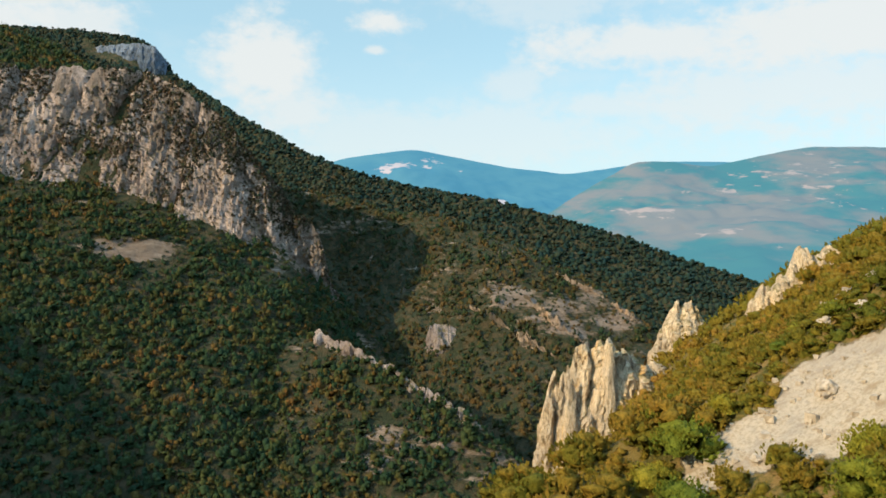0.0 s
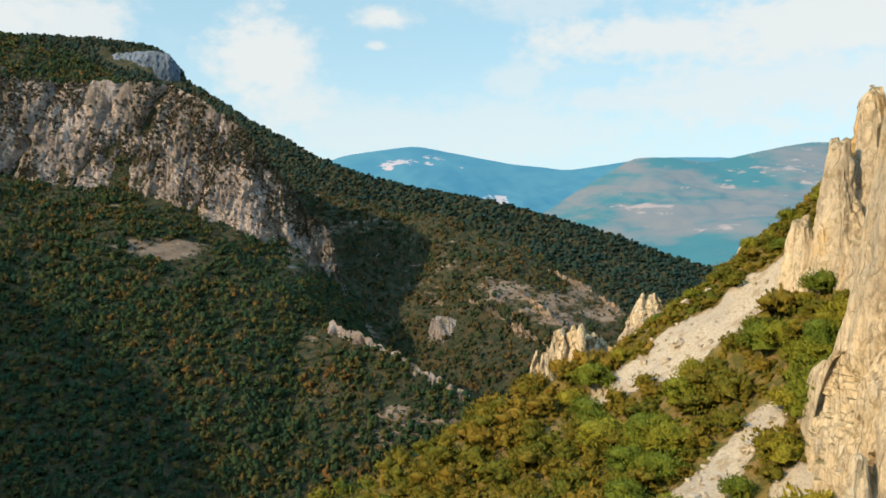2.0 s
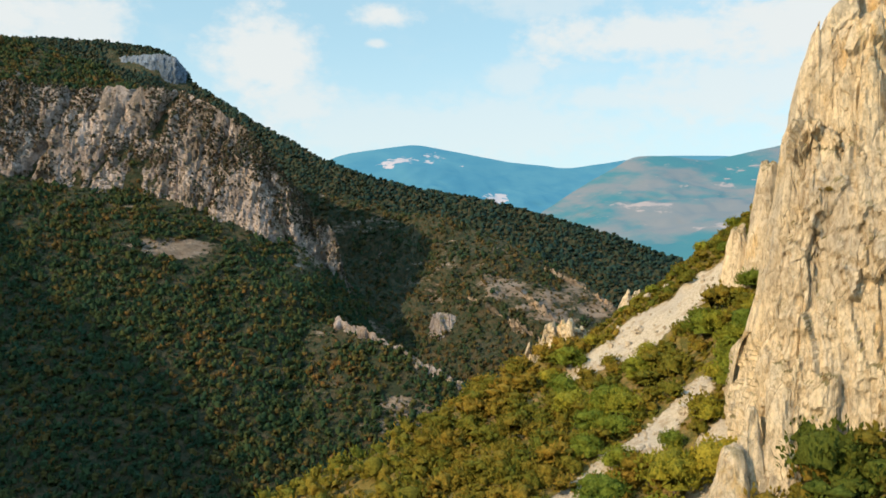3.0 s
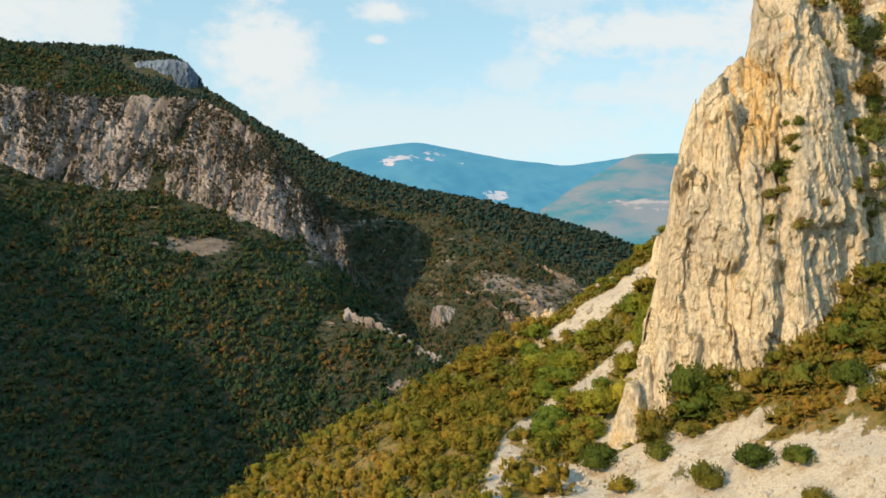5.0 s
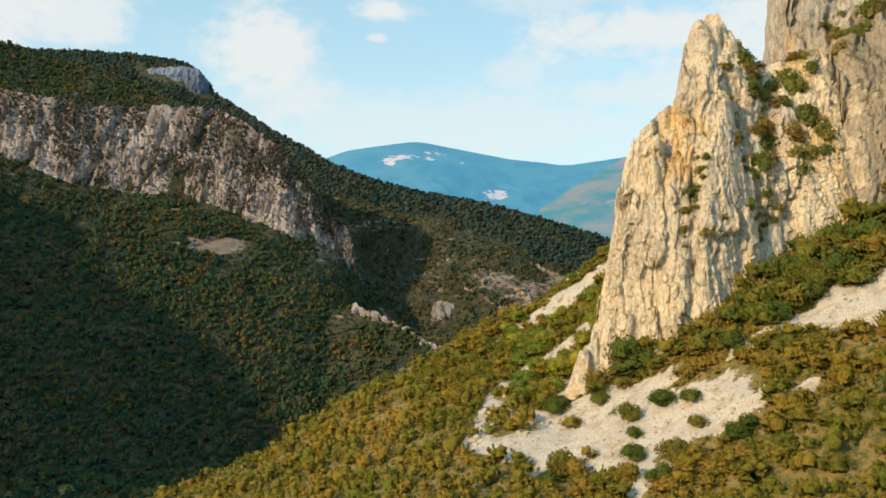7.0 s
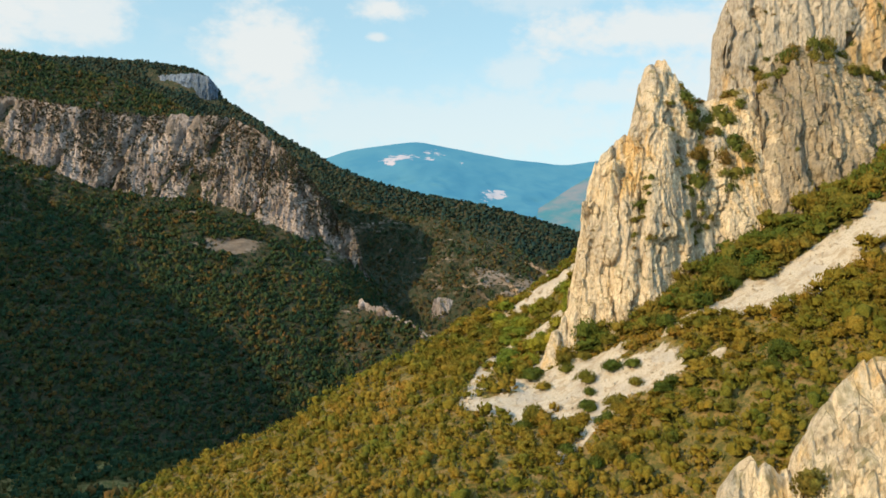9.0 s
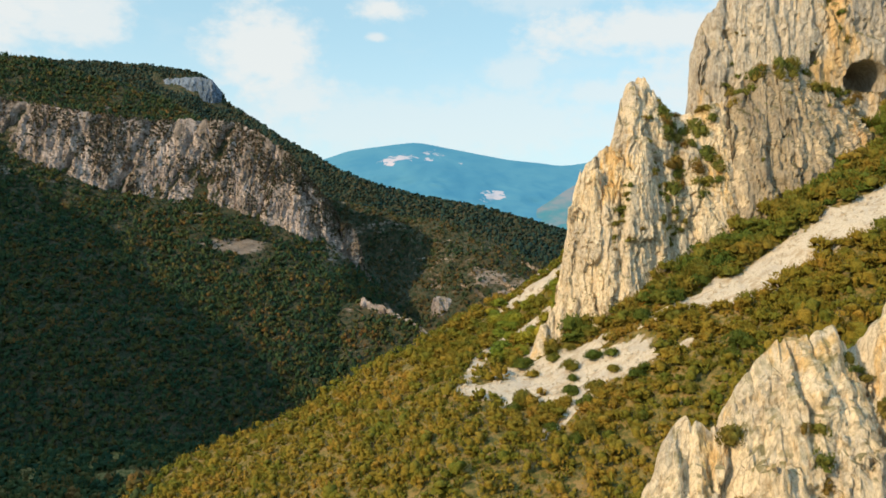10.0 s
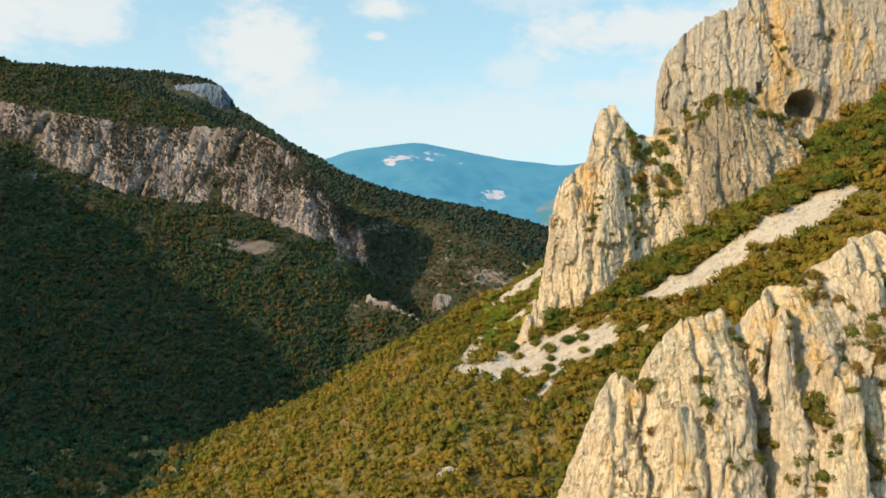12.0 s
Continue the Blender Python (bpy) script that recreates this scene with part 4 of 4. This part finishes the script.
    v = [(0, 0, 1 + rough * rng.uniform(-0.6, 0.6))]
    for k in range(1, rings + 1):
        a = reach * k / rings
        spin = rng.uniform(0, 6.28)
        for m in range(sides):
            b = spin + 2 * math.pi * (m + 0.3 * rng.uniform(-1, 1)) / sides
            r = 1 + rough * rng.uniform(-1, 1)
            v.append((r * math.sin(a) * math.cos(b), r * math.sin(a) * math.sin(b), r * math.cos(a)))
    f = [(0, 1 + m, 1 + (m + 1) % sides) for m in range(sides)]
    for k in range(rings - 1):
        o = 1 + k * sides
        for m in range(sides):
            n = (m + 1) % sides
            f += [(o + m, o + sides + m, o + n), (o + n, o + sides + m, o + sides + n)]
    return np.array(v), np.array(f)


def crown_shape(rng, clumps, sides, rings, tall=0.85, rough=0.22, reach=1.95):
    """One crown of radius about 1 standing on z = 0: overlapping masses of leaves."""
    verts, faces, count = [], [], 0
    spin = rng.uniform(0, 6.28) + np.arange(clumps) * 2.4
    out = 0.62 * np.sqrt(np.arange(clumps) / max(clumps - 1, 1)) * rng.uniform(0.8, 1.1, clumps)
    lobes = np.stack([np.cos(spin) * out, np.sin(spin) * out, 0.80 - 0.60 * out ** 1.5 + rng.uniform(-0.14, 0.14, clumps)], -1)
    size = (0.40 + 0.20 * rng.random_sample(clumps)) if clumps > 1 else np.array([0.85])
    if clumps == 1:
        lobes[:] = (0, 0, 0.35)
    for c, r in zip(lobes, size):
        v, f = dome(rng, sides, rings, rough, reach)
        verts.append(v * (r, r, r * 0.95) + c)
        faces.append(f + count)
        count += len(v)
    v = np.concatenate(verts)
    v[:, 2] = np.maximum(v[:, 2] * tall, -0.05)
    return v, np.concatenate(faces)


def feathered(rng, clumps, sprays, leaf, tall=0.95, sides=5, rough=0.34):
    """One bush of radius about 1 standing on z = 0: a few leafy masses, and upright sprays of leaves that break their outline."""
    v, f = crown_shape(rng, clumps, sides, 2, 1.0, rough, 2.1)
    v = v * (0.93, 0.93, 0.90)
    turn = rng.uniform(0, 2 * np.pi, sprays)
    rise = np.arccos(rng.uniform(-0.25, 1.0, sprays))
    out = np.stack([np.sin(rise) * np.cos(turn), np.sin(rise) * np.sin(turn), np.cos(rise)], -1)
    lump = 1 + 0.16 * np.sin(turn * 3 + rng.uniform(0, 6)) * np.sin(rise * 3) + rng.uniform(-0.20, 0.12, sprays)
    centre = out * lump[:, None] * (0.92, 0.92, 0.72) + (0, 0, 0.48)
    along = out * 0.55 + (0, 0, 0.75) + rng.normal(scale=0.35, size=(sprays, 3))
    along /= np.linalg.norm(along, axis=1)[:, None]
    across = np.cross(along, out + rng.normal(scale=0.8, size=(sprays, 3)))
    across /= np.maximum(np.linalg.norm(across, axis=1), 1e-6)[:, None]
    size = (leaf * rng.uniform(0.6, 1.4, sprays))[:, None]
    corners = np.stack([centre - along * size, centre + across * size * 0.62 + along * size * 0.1, centre + along * size * 1.1, centre - across * size * 0.62], 1)
    q = np.arange(4 * sprays).reshape(-1, 4) + len(v)
    v = np.concatenate([v, corners.reshape(-1, 3)])
    v[:, 2] = np.maximum(v[:, 2] * tall, -0.05)
    return v, np.concatenate([f, q[:, :3], q[:, (0, 2, 3)]])


def scatter_mesh(name, spots, radii, variants, material, rng):
    """One mesh of many crowns: a random variant, turned and scaled, at each spot."""
    verts, faces, tones, count = [], [], [], 0
    which = rng.randint(0, len(variants), len(spots))
    turn = rng.random_sample(len(spots)) * 2 * np.pi
    for k, (v, f) in enumerate(variants):
        m = np.nonzero(which == k)[0]
        if not len(m):
            continue
        c, s = np.cos(turn[m]), np.sin(turn[m])
        r = radii[m]
        q = np.empty((len(m), len(v), 3))
        q[:, :, 0] = (v[None, :, 0] * c[:, None] - v[None, :, 1] * s[:, None]) * r[:, None]
        q[:, :, 1] = (v[None, :, 0] * s[:, None] + v[None, :, 1] * c[:, None]) * r[:, None]
        q[:, :, 2] = v[None, :, 2] * (r * (0.85 + 0.4 * rng.random_sample(len(m))))[:, None]
        q += spots[m][:, None, :]
        verts.append(q.reshape(-1, 3))
        faces.append((f[None] + (np.arange(len(m)) * len(v))[:, None, None] + count).reshape(-1, 3))
        tones.append(np.repeat(rng.random_sample(len(m)), len(v)))
        count += q.shape[0] * q.shape[1]
    return mesh_of(name, np.concatenate(verts), np.concatenate(faces), material, {"tone": np.concatenate(tones)})


def on_grid(P, K, spacing, rng, limit=0.5, keep=None, stray=0.05):
    """Places spread evenly over a mountainside, off its bare rock."""
    a, b, c = P[:-1, :-1], P[1:, :-1], P[:-1, 1:]
    area = np.linalg.norm(np.cross(b - a, c - a), axis=2)
    k = K[:-1, :-1] + fbm(a.reshape(-1, 3), 0.06, 3, shift=2.0).reshape(area.shape) * 0.35
    prob = np.where(k < limit, 1.0, stray * (k < limit + 0.3)) * area
    if keep is not None:
        prob = prob * keep(a)
    n = int(4.0 * prob.sum() / spacing ** 2)
    pick = rng.choice(prob.size, n, p=(prob / prob.sum()).ravel())
    i, j = np.unravel_index(pick, prob.shape)
    u, v = rng.random_sample((2, n, 1))
    p = a[i, j] + (b[i, j] - a[i, j]) * u + (c[i, j] - a[i, j]) * v
    # one plant in each little cube of space, so that they stand evenly
    _, first = np.unique(np.floor(p / (spacing * 1.12)).astype(int), axis=0, return_index=True)
    return p[first], k[i, j][first]


rng = np.random.RandomState(11)
far_crowns = [feathered(rng, 2, 5, 0.27, 1.05, 5, 0.36) for _ in range(14)]
small_crowns = [crown_shape(rng, 1, 5, 2, 1.0, 0.36) for _ in range(12)]
cliff_x, cliff_low, cliff_top = [p[0] for p in BASE], [p[2] for p in BASE], [p[2] for p in BROW]


def off_cliff(p):
    """Less growth on the face of the long cliff."""
    low, top = np.interp(p[..., 0], cliff_x, cliff_low), np.interp(p[..., 0], [q[0] for q in BROW], cliff_top)
    return np.where((p[..., 2] > low + 3) & (p[..., 2] < top - 2) & (p[..., 0] < -60), 0.05, 1.0)


woods = [("forest", CLIFF_P, CLIFF_K, 2.7, FOREST, lambda p: (p[..., 0] > -370) * (p[..., 1] < 436) * off_cliff(p), "dense mixed forest turning olive and orange under the cliff"),
         ("forest", SPUR_P, SPUR_K, 2.7, FOREST, lambda p: p[..., 1] < 305, "dense mixed forest on the low spur"),
         ("forest", MID_P, MID_K, 3.1, DRY_WOOD, lambda p: p[..., 1] < 475, "brown-green brush and trees on the rounded hill"),
         ("forest", RIDGE_P, RIDGE_K, 2.75, RIDGE_WOOD, lambda p: (p[..., 0] > -560) * (p[..., 1] < 760) * (p[..., 2] > np.interp(p[..., 0], (-180, -116, -47, 6, 45, 98, 136, 200), (160, 136, 120, 108, 92, 64, 40, 20))) * ((p[..., 0] < -326) | (p[..., 0] > -243) | (np.abs(p[..., 1] - np.interp(p[..., 0], (-330, -305, -285, -266, -244), (683, 673, 668, 663, 664))) > 5)), "dark green forest on the long ridge, blued for haze in its leaf colour")]
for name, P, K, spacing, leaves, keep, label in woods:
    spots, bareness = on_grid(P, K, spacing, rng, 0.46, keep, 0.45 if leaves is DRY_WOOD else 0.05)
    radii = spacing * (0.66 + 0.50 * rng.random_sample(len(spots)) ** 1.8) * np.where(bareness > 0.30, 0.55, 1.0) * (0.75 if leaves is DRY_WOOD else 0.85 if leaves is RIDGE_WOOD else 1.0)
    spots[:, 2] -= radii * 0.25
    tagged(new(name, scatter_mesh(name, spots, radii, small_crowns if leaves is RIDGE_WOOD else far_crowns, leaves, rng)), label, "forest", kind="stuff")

# brown brush rooted all over the long cliff, thickest towards its top
face = [o for o in scene.objects if o.name.startswith("rock_face") and o.parent.name.startswith("mountain_cliff")][0]
co = np.empty(len(face.data.vertices) * 3, np.float32)
face.data.vertices.foreach_get("co", co)
co = co.reshape(-1, 3) + np.array(face.parent.location)
rise = (co[:, 2] - np.interp(co[:, 0], cliff_x, cliff_low)) / 50.0
grow = 0.12 + 1.0 * fbm(co * (1, 1, 0.5), 0.045, 4, shift=6.0) + 0.40 * (rise - 0.5)
grow += smooth(-185, -260, co[:, 0]) * 0.10
odds = np.clip(grow, 0.02, 0.5) * (rise > 0.0) * (co[:, 0] > -370) * (co[:, 1] < 385)
pick = rng.choice(len(co), 7500, False, odds / odds.sum())
tagged(new("cliff_brush", scatter_mesh("cliff_brush", co[pick], 0.4 + 0.9 * rng.random_sample(len(pick)) ** 2, small_crowns, CLIFF_WOOD, rng)), "brown and dull green brush growing on the cliff", "brush", kind="stuff")

# the valley floor's trees
n = 4200
vx, vy = rng.uniform(-250, 20, n), rng.uniform(30, 250, n)
vz = hill(vx, vy)
ok = (vz < 34) & (vx < -20 + (vy < 90) * -50)
spots = np.stack([vx, vy, vz], -1)[ok]
tagged(new("forest", scatter_mesh("forest", spots, rng.uniform(2.4, 3.8, len(spots)), far_crowns, FOREST, rng)), "dark green trees on the shaded valley floor", "forest", kind="stuff")


def clear_of_rock(x, y):
    ok = np.ones(len(x), bool)
    for fx, fy, fr in FOOTPRINTS:
        ok &= np.hypot(x - fx, y - fy) > fr * 0.72
    return ok


# scrub on the near hillside, on a jittered lattice
step = 2.3
sx, sy = np.meshgrid(np.arange(-110, 150, step), np.arange(-110, 190, step))
sx = (sx + rng.uniform(-1.1, 1.1, sx.shape)).ravel()
sy = (sy + rng.uniform(-1.1, 1.1, sy.shape)).ravel()
thin = fbm(np.stack([sx, sy, np.zeros_like(sx)], -1), 0.06, 3, shift=4.0)
lone = (rng.random_sample(len(sx)) < 0.13) & (sy < 36) & (sx < 60)
ok = ((scree_at(sx, sy) + rng.uniform(-0.30, 0.15, len(sx)) < 0.36) | lone) & clear_of_rock(sx, sy) & (thin > -0.85) & (rng.random_sample(len(sx)) < np.where(sy > -62, 0.95, 0.4))
ok &= np.abs(sx) < 0.586 * (sy + 200) + 12
ok &= (sy < 100 + np.maximum(sx, 0) * 3) & (hill(sx, sy) > 12)
sx, sy = sx[ok], sy[ok]
spots = np.stack([sx, sy, hill(sx, sy) - 0.15], -1)
near = (sx > 14) & (sx < 92) & (sy > -30) & (sy < 62)
size = (1.15 + 1.25 * rng.random_sample(len(sx)) ** 1.5) * np.where(sx > 64, 1.3, 1.0) * np.where(lone[ok], rng.uniform(0.75, 1.35, len(sx)), 1.0) * np.where((sx > 20) & (sx < 60) & (sy > 54) & (sy < 74), 0.55, 1.0)
chosen = lone[ok] & near
chosen[rng.permutation(np.nonzero(near & (sy > 18))[0])[:150]] = True
leafy = ((sx > -5) & (sx < 62) & (sy > 18) & (sy < 112)) | ((sx > 14) & (sx < 90) & (sy > -26) & (sy < 22))
fine_crowns = [feathered(rng, 4, 130, 0.10, 0.95) for _ in range(8)]
plain_crowns = [feathered(rng, 2, 24, 0.18, 0.95) for _ in range(8)]
green = ((sx > 52) & (sy > -5) & (sy < 30)) | ((sx > 24) & (sx < 60) & (sy > 0) & (sy < 16))
size = np.where(green, size * 1.25, size)
for where, shapes, leaves, label in ((leafy & ~green, fine_crowns, SCRUB, "olive and rusty low scrub covering the stony slope"),
                                     (~leafy & ~green, plain_crowns, SCRUB, "olive and rusty low scrub on the lower hillside"),
                                     (green, fine_crowns, WALL_WOOD, "dark green bushes along the foot of the rocks")):
    where = where & ~chosen
    tagged(new("scrub", scatter_mesh("scrub", spots[where], size[where], shapes, leaves, rng)), label, "scrub", kind="stuff")


low_crowns = [feathered(rng, 1, 8, 0.2, 0.9) for _ in range(8)]
# low growth between the bushes of the upper slope
fx = np.concatenate([rng.uniform(-4, 64, 6000), rng.uniform(14, 80, 3400), rng.uniform(18, 62, 2200)])
fy = np.concatenate([rng.uniform(16, 112, 6000), rng.uniform(-26, 18, 3400), rng.uniform(53, 78, 2200)])
ok = (scree_at(fx, fy) < 0.25) & clear_of_rock(fx, fy)
fx, fy = fx[ok], fy[ok]
tagged(new("undergrowth", scatter_mesh("undergrowth", np.stack([fx, fy, hill(fx, fy) - 0.1], -1), rng.uniform(0.35, 0.8, len(fx)), low_crowns, SCRUB, rng)), "low olive undergrowth between the bushes", "undergrowth", kind="stuff")


def shrub_kind(rng, name, leaves, clumps, tall, sprays=620, leaf=0.062):
    thing = new(name)
    v, f = feathered(rng, clumps, sprays, leaf, tall)
    part("crown", mesh_of("crown", v, f, leaves), thing)
    verts, faces = [], []
    for k in range(5):
        a, lean = rng.uniform(0, 6.28), rng.uniform(0.1, 0.55)
        for j in range(4):
            t = j / 3
            r = 0.05 * (1 - 0.75 * t)
            for m in range(5):
                b = m * 2 * math.pi / 5
                verts.append((math.cos(a) * lean * t * t + r * math.cos(b), math.sin(a) * lean * t * t + r * math.sin(b), -0.15 + 0.95 * t))
        for j in range(3):
            for m in range(5):
                o = k * 20 + j * 5
                faces.append((o + m, o + (m + 1) % 5, o + 5 + (m + 1) % 5, o + 5 + m))
    part("trunk", mesh_of("trunk", verts, faces, BARK), thing)
    return tagged(thing, "rounded green shrub rooted in the stony slope", "shrub", "shrubs on the hillside")


kinds = [shrub_kind(rng, "shrub", SHRUB, 7, 0.95) for _ in range(5)]
scree_kinds = [shrub_kind(rng, "shrub", SCREE_SHRUB, 6, 1.0) for _ in range(4)]
spare, spare_scree = list(kinds), list(scree_kinds)
rock_kinds = [shrub_kind(rng, "rock_bush", ROCK_SHRUB, k, 1.1, 300, 0.09) for k in (3, 4, 5, 6)]
spare_rock = list(rock_kinds)
for (x, y, z), r in zip(spots[chosen], size[chosen] * 1.15):
    m = pose(x, y, z, 0, 0, rng.uniform(0, 360)) @ Matrix.Diagonal((r, r, r * rng.uniform(0.85, 1.2), 1))
    pool, unused = (kinds, spare) if y > 18 else (scree_kinds, spare_scree)
    ob = unused.pop() if unused else copy_thing(pool[rng.randint(len(pool))], pose(0, 0, 0))
    ob.matrix_basis = m
# bushes rooted in the gullies and on the ledges of the rocks
faces_tree = []
for ob in [o for o in scene.objects if o.name.startswith(("rock_face", "buttress")) and o.parent and o.parent.name.startswith(("rock_tower", "rock_wall", "rock_crag", "rock_pinnacle"))]:
    me = ob.data
    co = np.empty(len(me.vertices) * 3, np.float32)
    me.vertices.foreach_get("co", co)
    co = co.reshape(-1, 3) + np.array(ob.parent.location)
    faces_tree.append(co)
rock_cloud = np.concatenate(faces_tree)


def on_face(x, z):
    """The front of the rock at this x and height: its nearest surface point towards -y."""
    m = (np.abs(rock_cloud[:, 0] - x) < 0.6) & (np.abs(rock_cloud[:, 2] - z) < 0.6)
    if not m.any():
        return None
    c = rock_cloud[m]
    return c[np.argmin(c[:, 1])]


def bush_on_rock(x, z, r):
    at = on_face(x, z)
    if at is None:
        return
    ob = spare_rock.pop() if spare_rock else copy_thing(rock_kinds[rng.randint(4)], pose(0, 0, 0))
    ob.matrix_basis = pose(at[0], at[1] + 0.35 * r, at[2] - 0.55 * r, rng.uniform(-15, 15), rng.uniform(-25, 25), 0) @ Matrix.Diagonal((r * rng.uniform(0.7, 1.3), r * 0.8, r * rng.uniform(0.7, 1.4), 1)) @ pose(0, 0, 0, 0, 0, rng.uniform(0, 360))
    tagged(ob, "small bush growing from a crack in the rock", "shrub", "bushes on the rocks")


# x, height, radius: the crag's gullies, the tower's cracks, the wall's ledges
for x, z, r in ((48, 77, 1.3), (47.5, 82, 0.9), (53, 83, 1.4), (54.5, 81, 1.0), (55, 79, 1.0), (52.5, 95, 1.3), (52, 92, 1.0), (61.5, 91.5, 1.7), (63.5, 90, 1.5), (66, 88, 1.4), (64.5, 86, 1.2), (41, 75.5, 0.9),
                (46, 76, 1.2), (44, 75, 0.9), (55.5, 100, 1.2), (57, 98, 1.1), (58.5, 101, 1.3), (60, 97.5, 1.0), (52, 76, 1.1), (53.5, 72, 1.0), (31, 70, 0.7), (36, 72, 0.7), (47.2, 89, 0.6),
                (52, 121, 1.3), (53, 118, 1.0), (44.5, 118, 0.9), (44, 115, 0.9), (44.5, 105, 1.1), (48, 108, 1.0), (53.5, 111, 1.2), (55, 108, 1.3), (56, 104, 1.2), (57, 112, 1.2), (58, 118, 1.4), (41, 103, 0.6), (33, 107, 0.5)):
    bush_on_rock(x, z, r)
    bush_on_rock(x + rng.uniform(-1.2, 1.2), z + rng.uniform(-1.2, 1.2), r * rng.uniform(0.5, 0.8))
# along the crag's and the tower's gullies: x, height, slant, reach below and above
for gx, gz, slant, down, up, count in ((46.8, 90, -0.06, 18, 3, 8), (53.5, 85, -0.1, 14, 12, 12), (59.5, 92, -0.1, 18, 9, 10), (62.8, 84, 0.08, 12, 16, 10), (38.8, 90, 0.05, 14, 3, 4), (67.5, 95, 0.05, 14, 10, 6), (30.5, 82, -0.05, 12, 3, 3),
                                     (53.5, 120, -0.15, 22, 16, 18), (43.8, 118, 0.1, 22, 10, 8), (58, 118, 0, 12, 16, 12), (76, 150, 0.05, 12, 14, 5), (103, 160, -0.25, 14, 12, 8), (116, 160, 0, 14, 14, 6)):
    for k in range(count):
        z = gz + rng.uniform(-down, up)
        bush_on_rock(gx + slant * (z - gz) + rng.normal() * 0.7, z, rng.uniform(0.6, 1.7))
for k in range(96):
    if k < 44:        # the saddle between tower and wall
        x, z, r = rng.uniform(55.5, 68), rng.uniform(115, 139), rng.uniform(1.5, 2.9)
    elif k < 82:      # the plinth's ledge
        x, r = rng.uniform(73, 106), rng.uniform(1.0, 2.3)
        z = np.interp(x, (73, 80, 88, 98, 106), (141, 147, 149, 143, 139)) + rng.normal() * 1.6
    else:
        x, z, r = rng.uniform(72, 112), rng.uniform(124, 172), rng.uniform(0.4, 0.9)
    bush_on_rock(x, z, r)


# single boulders on the scree and among the bushes
def boulder(rng, x, y, r):
    bm = bmesh.new()
    bmesh.ops.create_icosphere(bm, subdivisions=3, radius=1.0)
    stretch = rng.uniform(0.75, 1.3, 3) * (1, 1, 0.75)
    at = np.array([v.co for v in bm.verts])
    block, _ = cells(at * 1.1 + rng.uniform(0, 50, 3), 3, True)
    bump = 1 + 0.42 * block + 0.18 * fbm(at, 1.6, 3, shift=rng.uniform(0, 40))
    for v, p, k in zip(bm.verts, at, bump):
        v.co = p * stretch * k * r
    mesh = bpy.data.meshes.new("boulder")
    bm.to_mesh(mesh)
    bm.free()
    mesh.materials.append(PEBBLE)
    ob = new("boulder", mesh)
    ob.matrix_basis = pose(x, y, height_at(x, y) + 0.25 * r, rng.uniform(-15, 15), rng.uniform(-15, 15), rng.uniform(0, 360))
    tagged(ob, "pale weathered limestone boulder lying on the scree", "boulder", "boulders on the hillside")


for x, y, r in ((26.5, 52.0, 0.75), (21.8, 49.6, 0.6), (22.6, 49.0, 0.5), (20.9, 50.4, 0.45), (29, 57.5, 0.45), (31.5, 57, 0.5), (27.4, 58.6, 0.35), (33.5, 58.5, 0.5),
                (7.5, 12, 0.55), (9.5, 16.5, 0.6), (11.5, 20, 0.6), (15, 25.5, 0.7), (6, 7, 0.5), (18, 9, 0.45), (26, 31.5, 0.7), (20.5, 29, 0.6), (35, 1, 0.4), (40, -7, 0.5), (20, -24, 0.6), (2, -46, 1.0)):
    boulder(rng, x, y, r)

# loose stones on the scree
corner = np.array([(x, y, z) for x in (-1, 1) for y in (-1, 1) for z in (-1, 1)], float)
box = np.array([(0, 1, 3, 2), (4, 6, 7, 5), (0, 4, 5, 1), (2, 3, 7, 6), (0, 2, 6, 4), (1, 5, 7, 3)])
tx, ty = rng.uniform(-5, 110, 60000), rng.uniform(-52, 128, 60000)
on = scree_at(tx, ty)
keep = (on > 0.3) & clear_of_rock(tx, ty) & (rng.random_sample(len(tx)) < 0.55)
tx, ty = tx[keep], ty[keep]
r = 0.07 + 0.16 * rng.random_sample(len(tx)) ** 3 + 0.26 * rng.random_sample(len(tx)) * (rng.random_sample(len(tx)) < 0.05)
v = corner[None] * r[:, None, None] * rng.uniform(0.5, 1.2, (len(tx), 8, 3))
turn = rng.uniform(0, 6.28, len(tx))
vx = v[..., 0] * np.cos(turn)[:, None] - v[..., 1] * np.sin(turn)[:, None] + tx[:, None]
vy = v[..., 0] * np.sin(turn)[:, None] + v[..., 1] * np.cos(turn)[:, None] + ty[:, None]
vz = v[..., 2] * 0.8 + (hill(tx, ty) + r * 0.3)[:, None]
faces = (box[None] + (np.arange(len(tx)) * 8)[:, None, None]).reshape(-1, 4)
tagged(new("scree_stones", mesh_of("scree_stones", np.stack([vx, vy, vz], -1).reshape(-1, 3), faces, PEBBLE, shade_smooth=False)), "loose pale limestone rubble on the scree", "stones", kind="stuff")
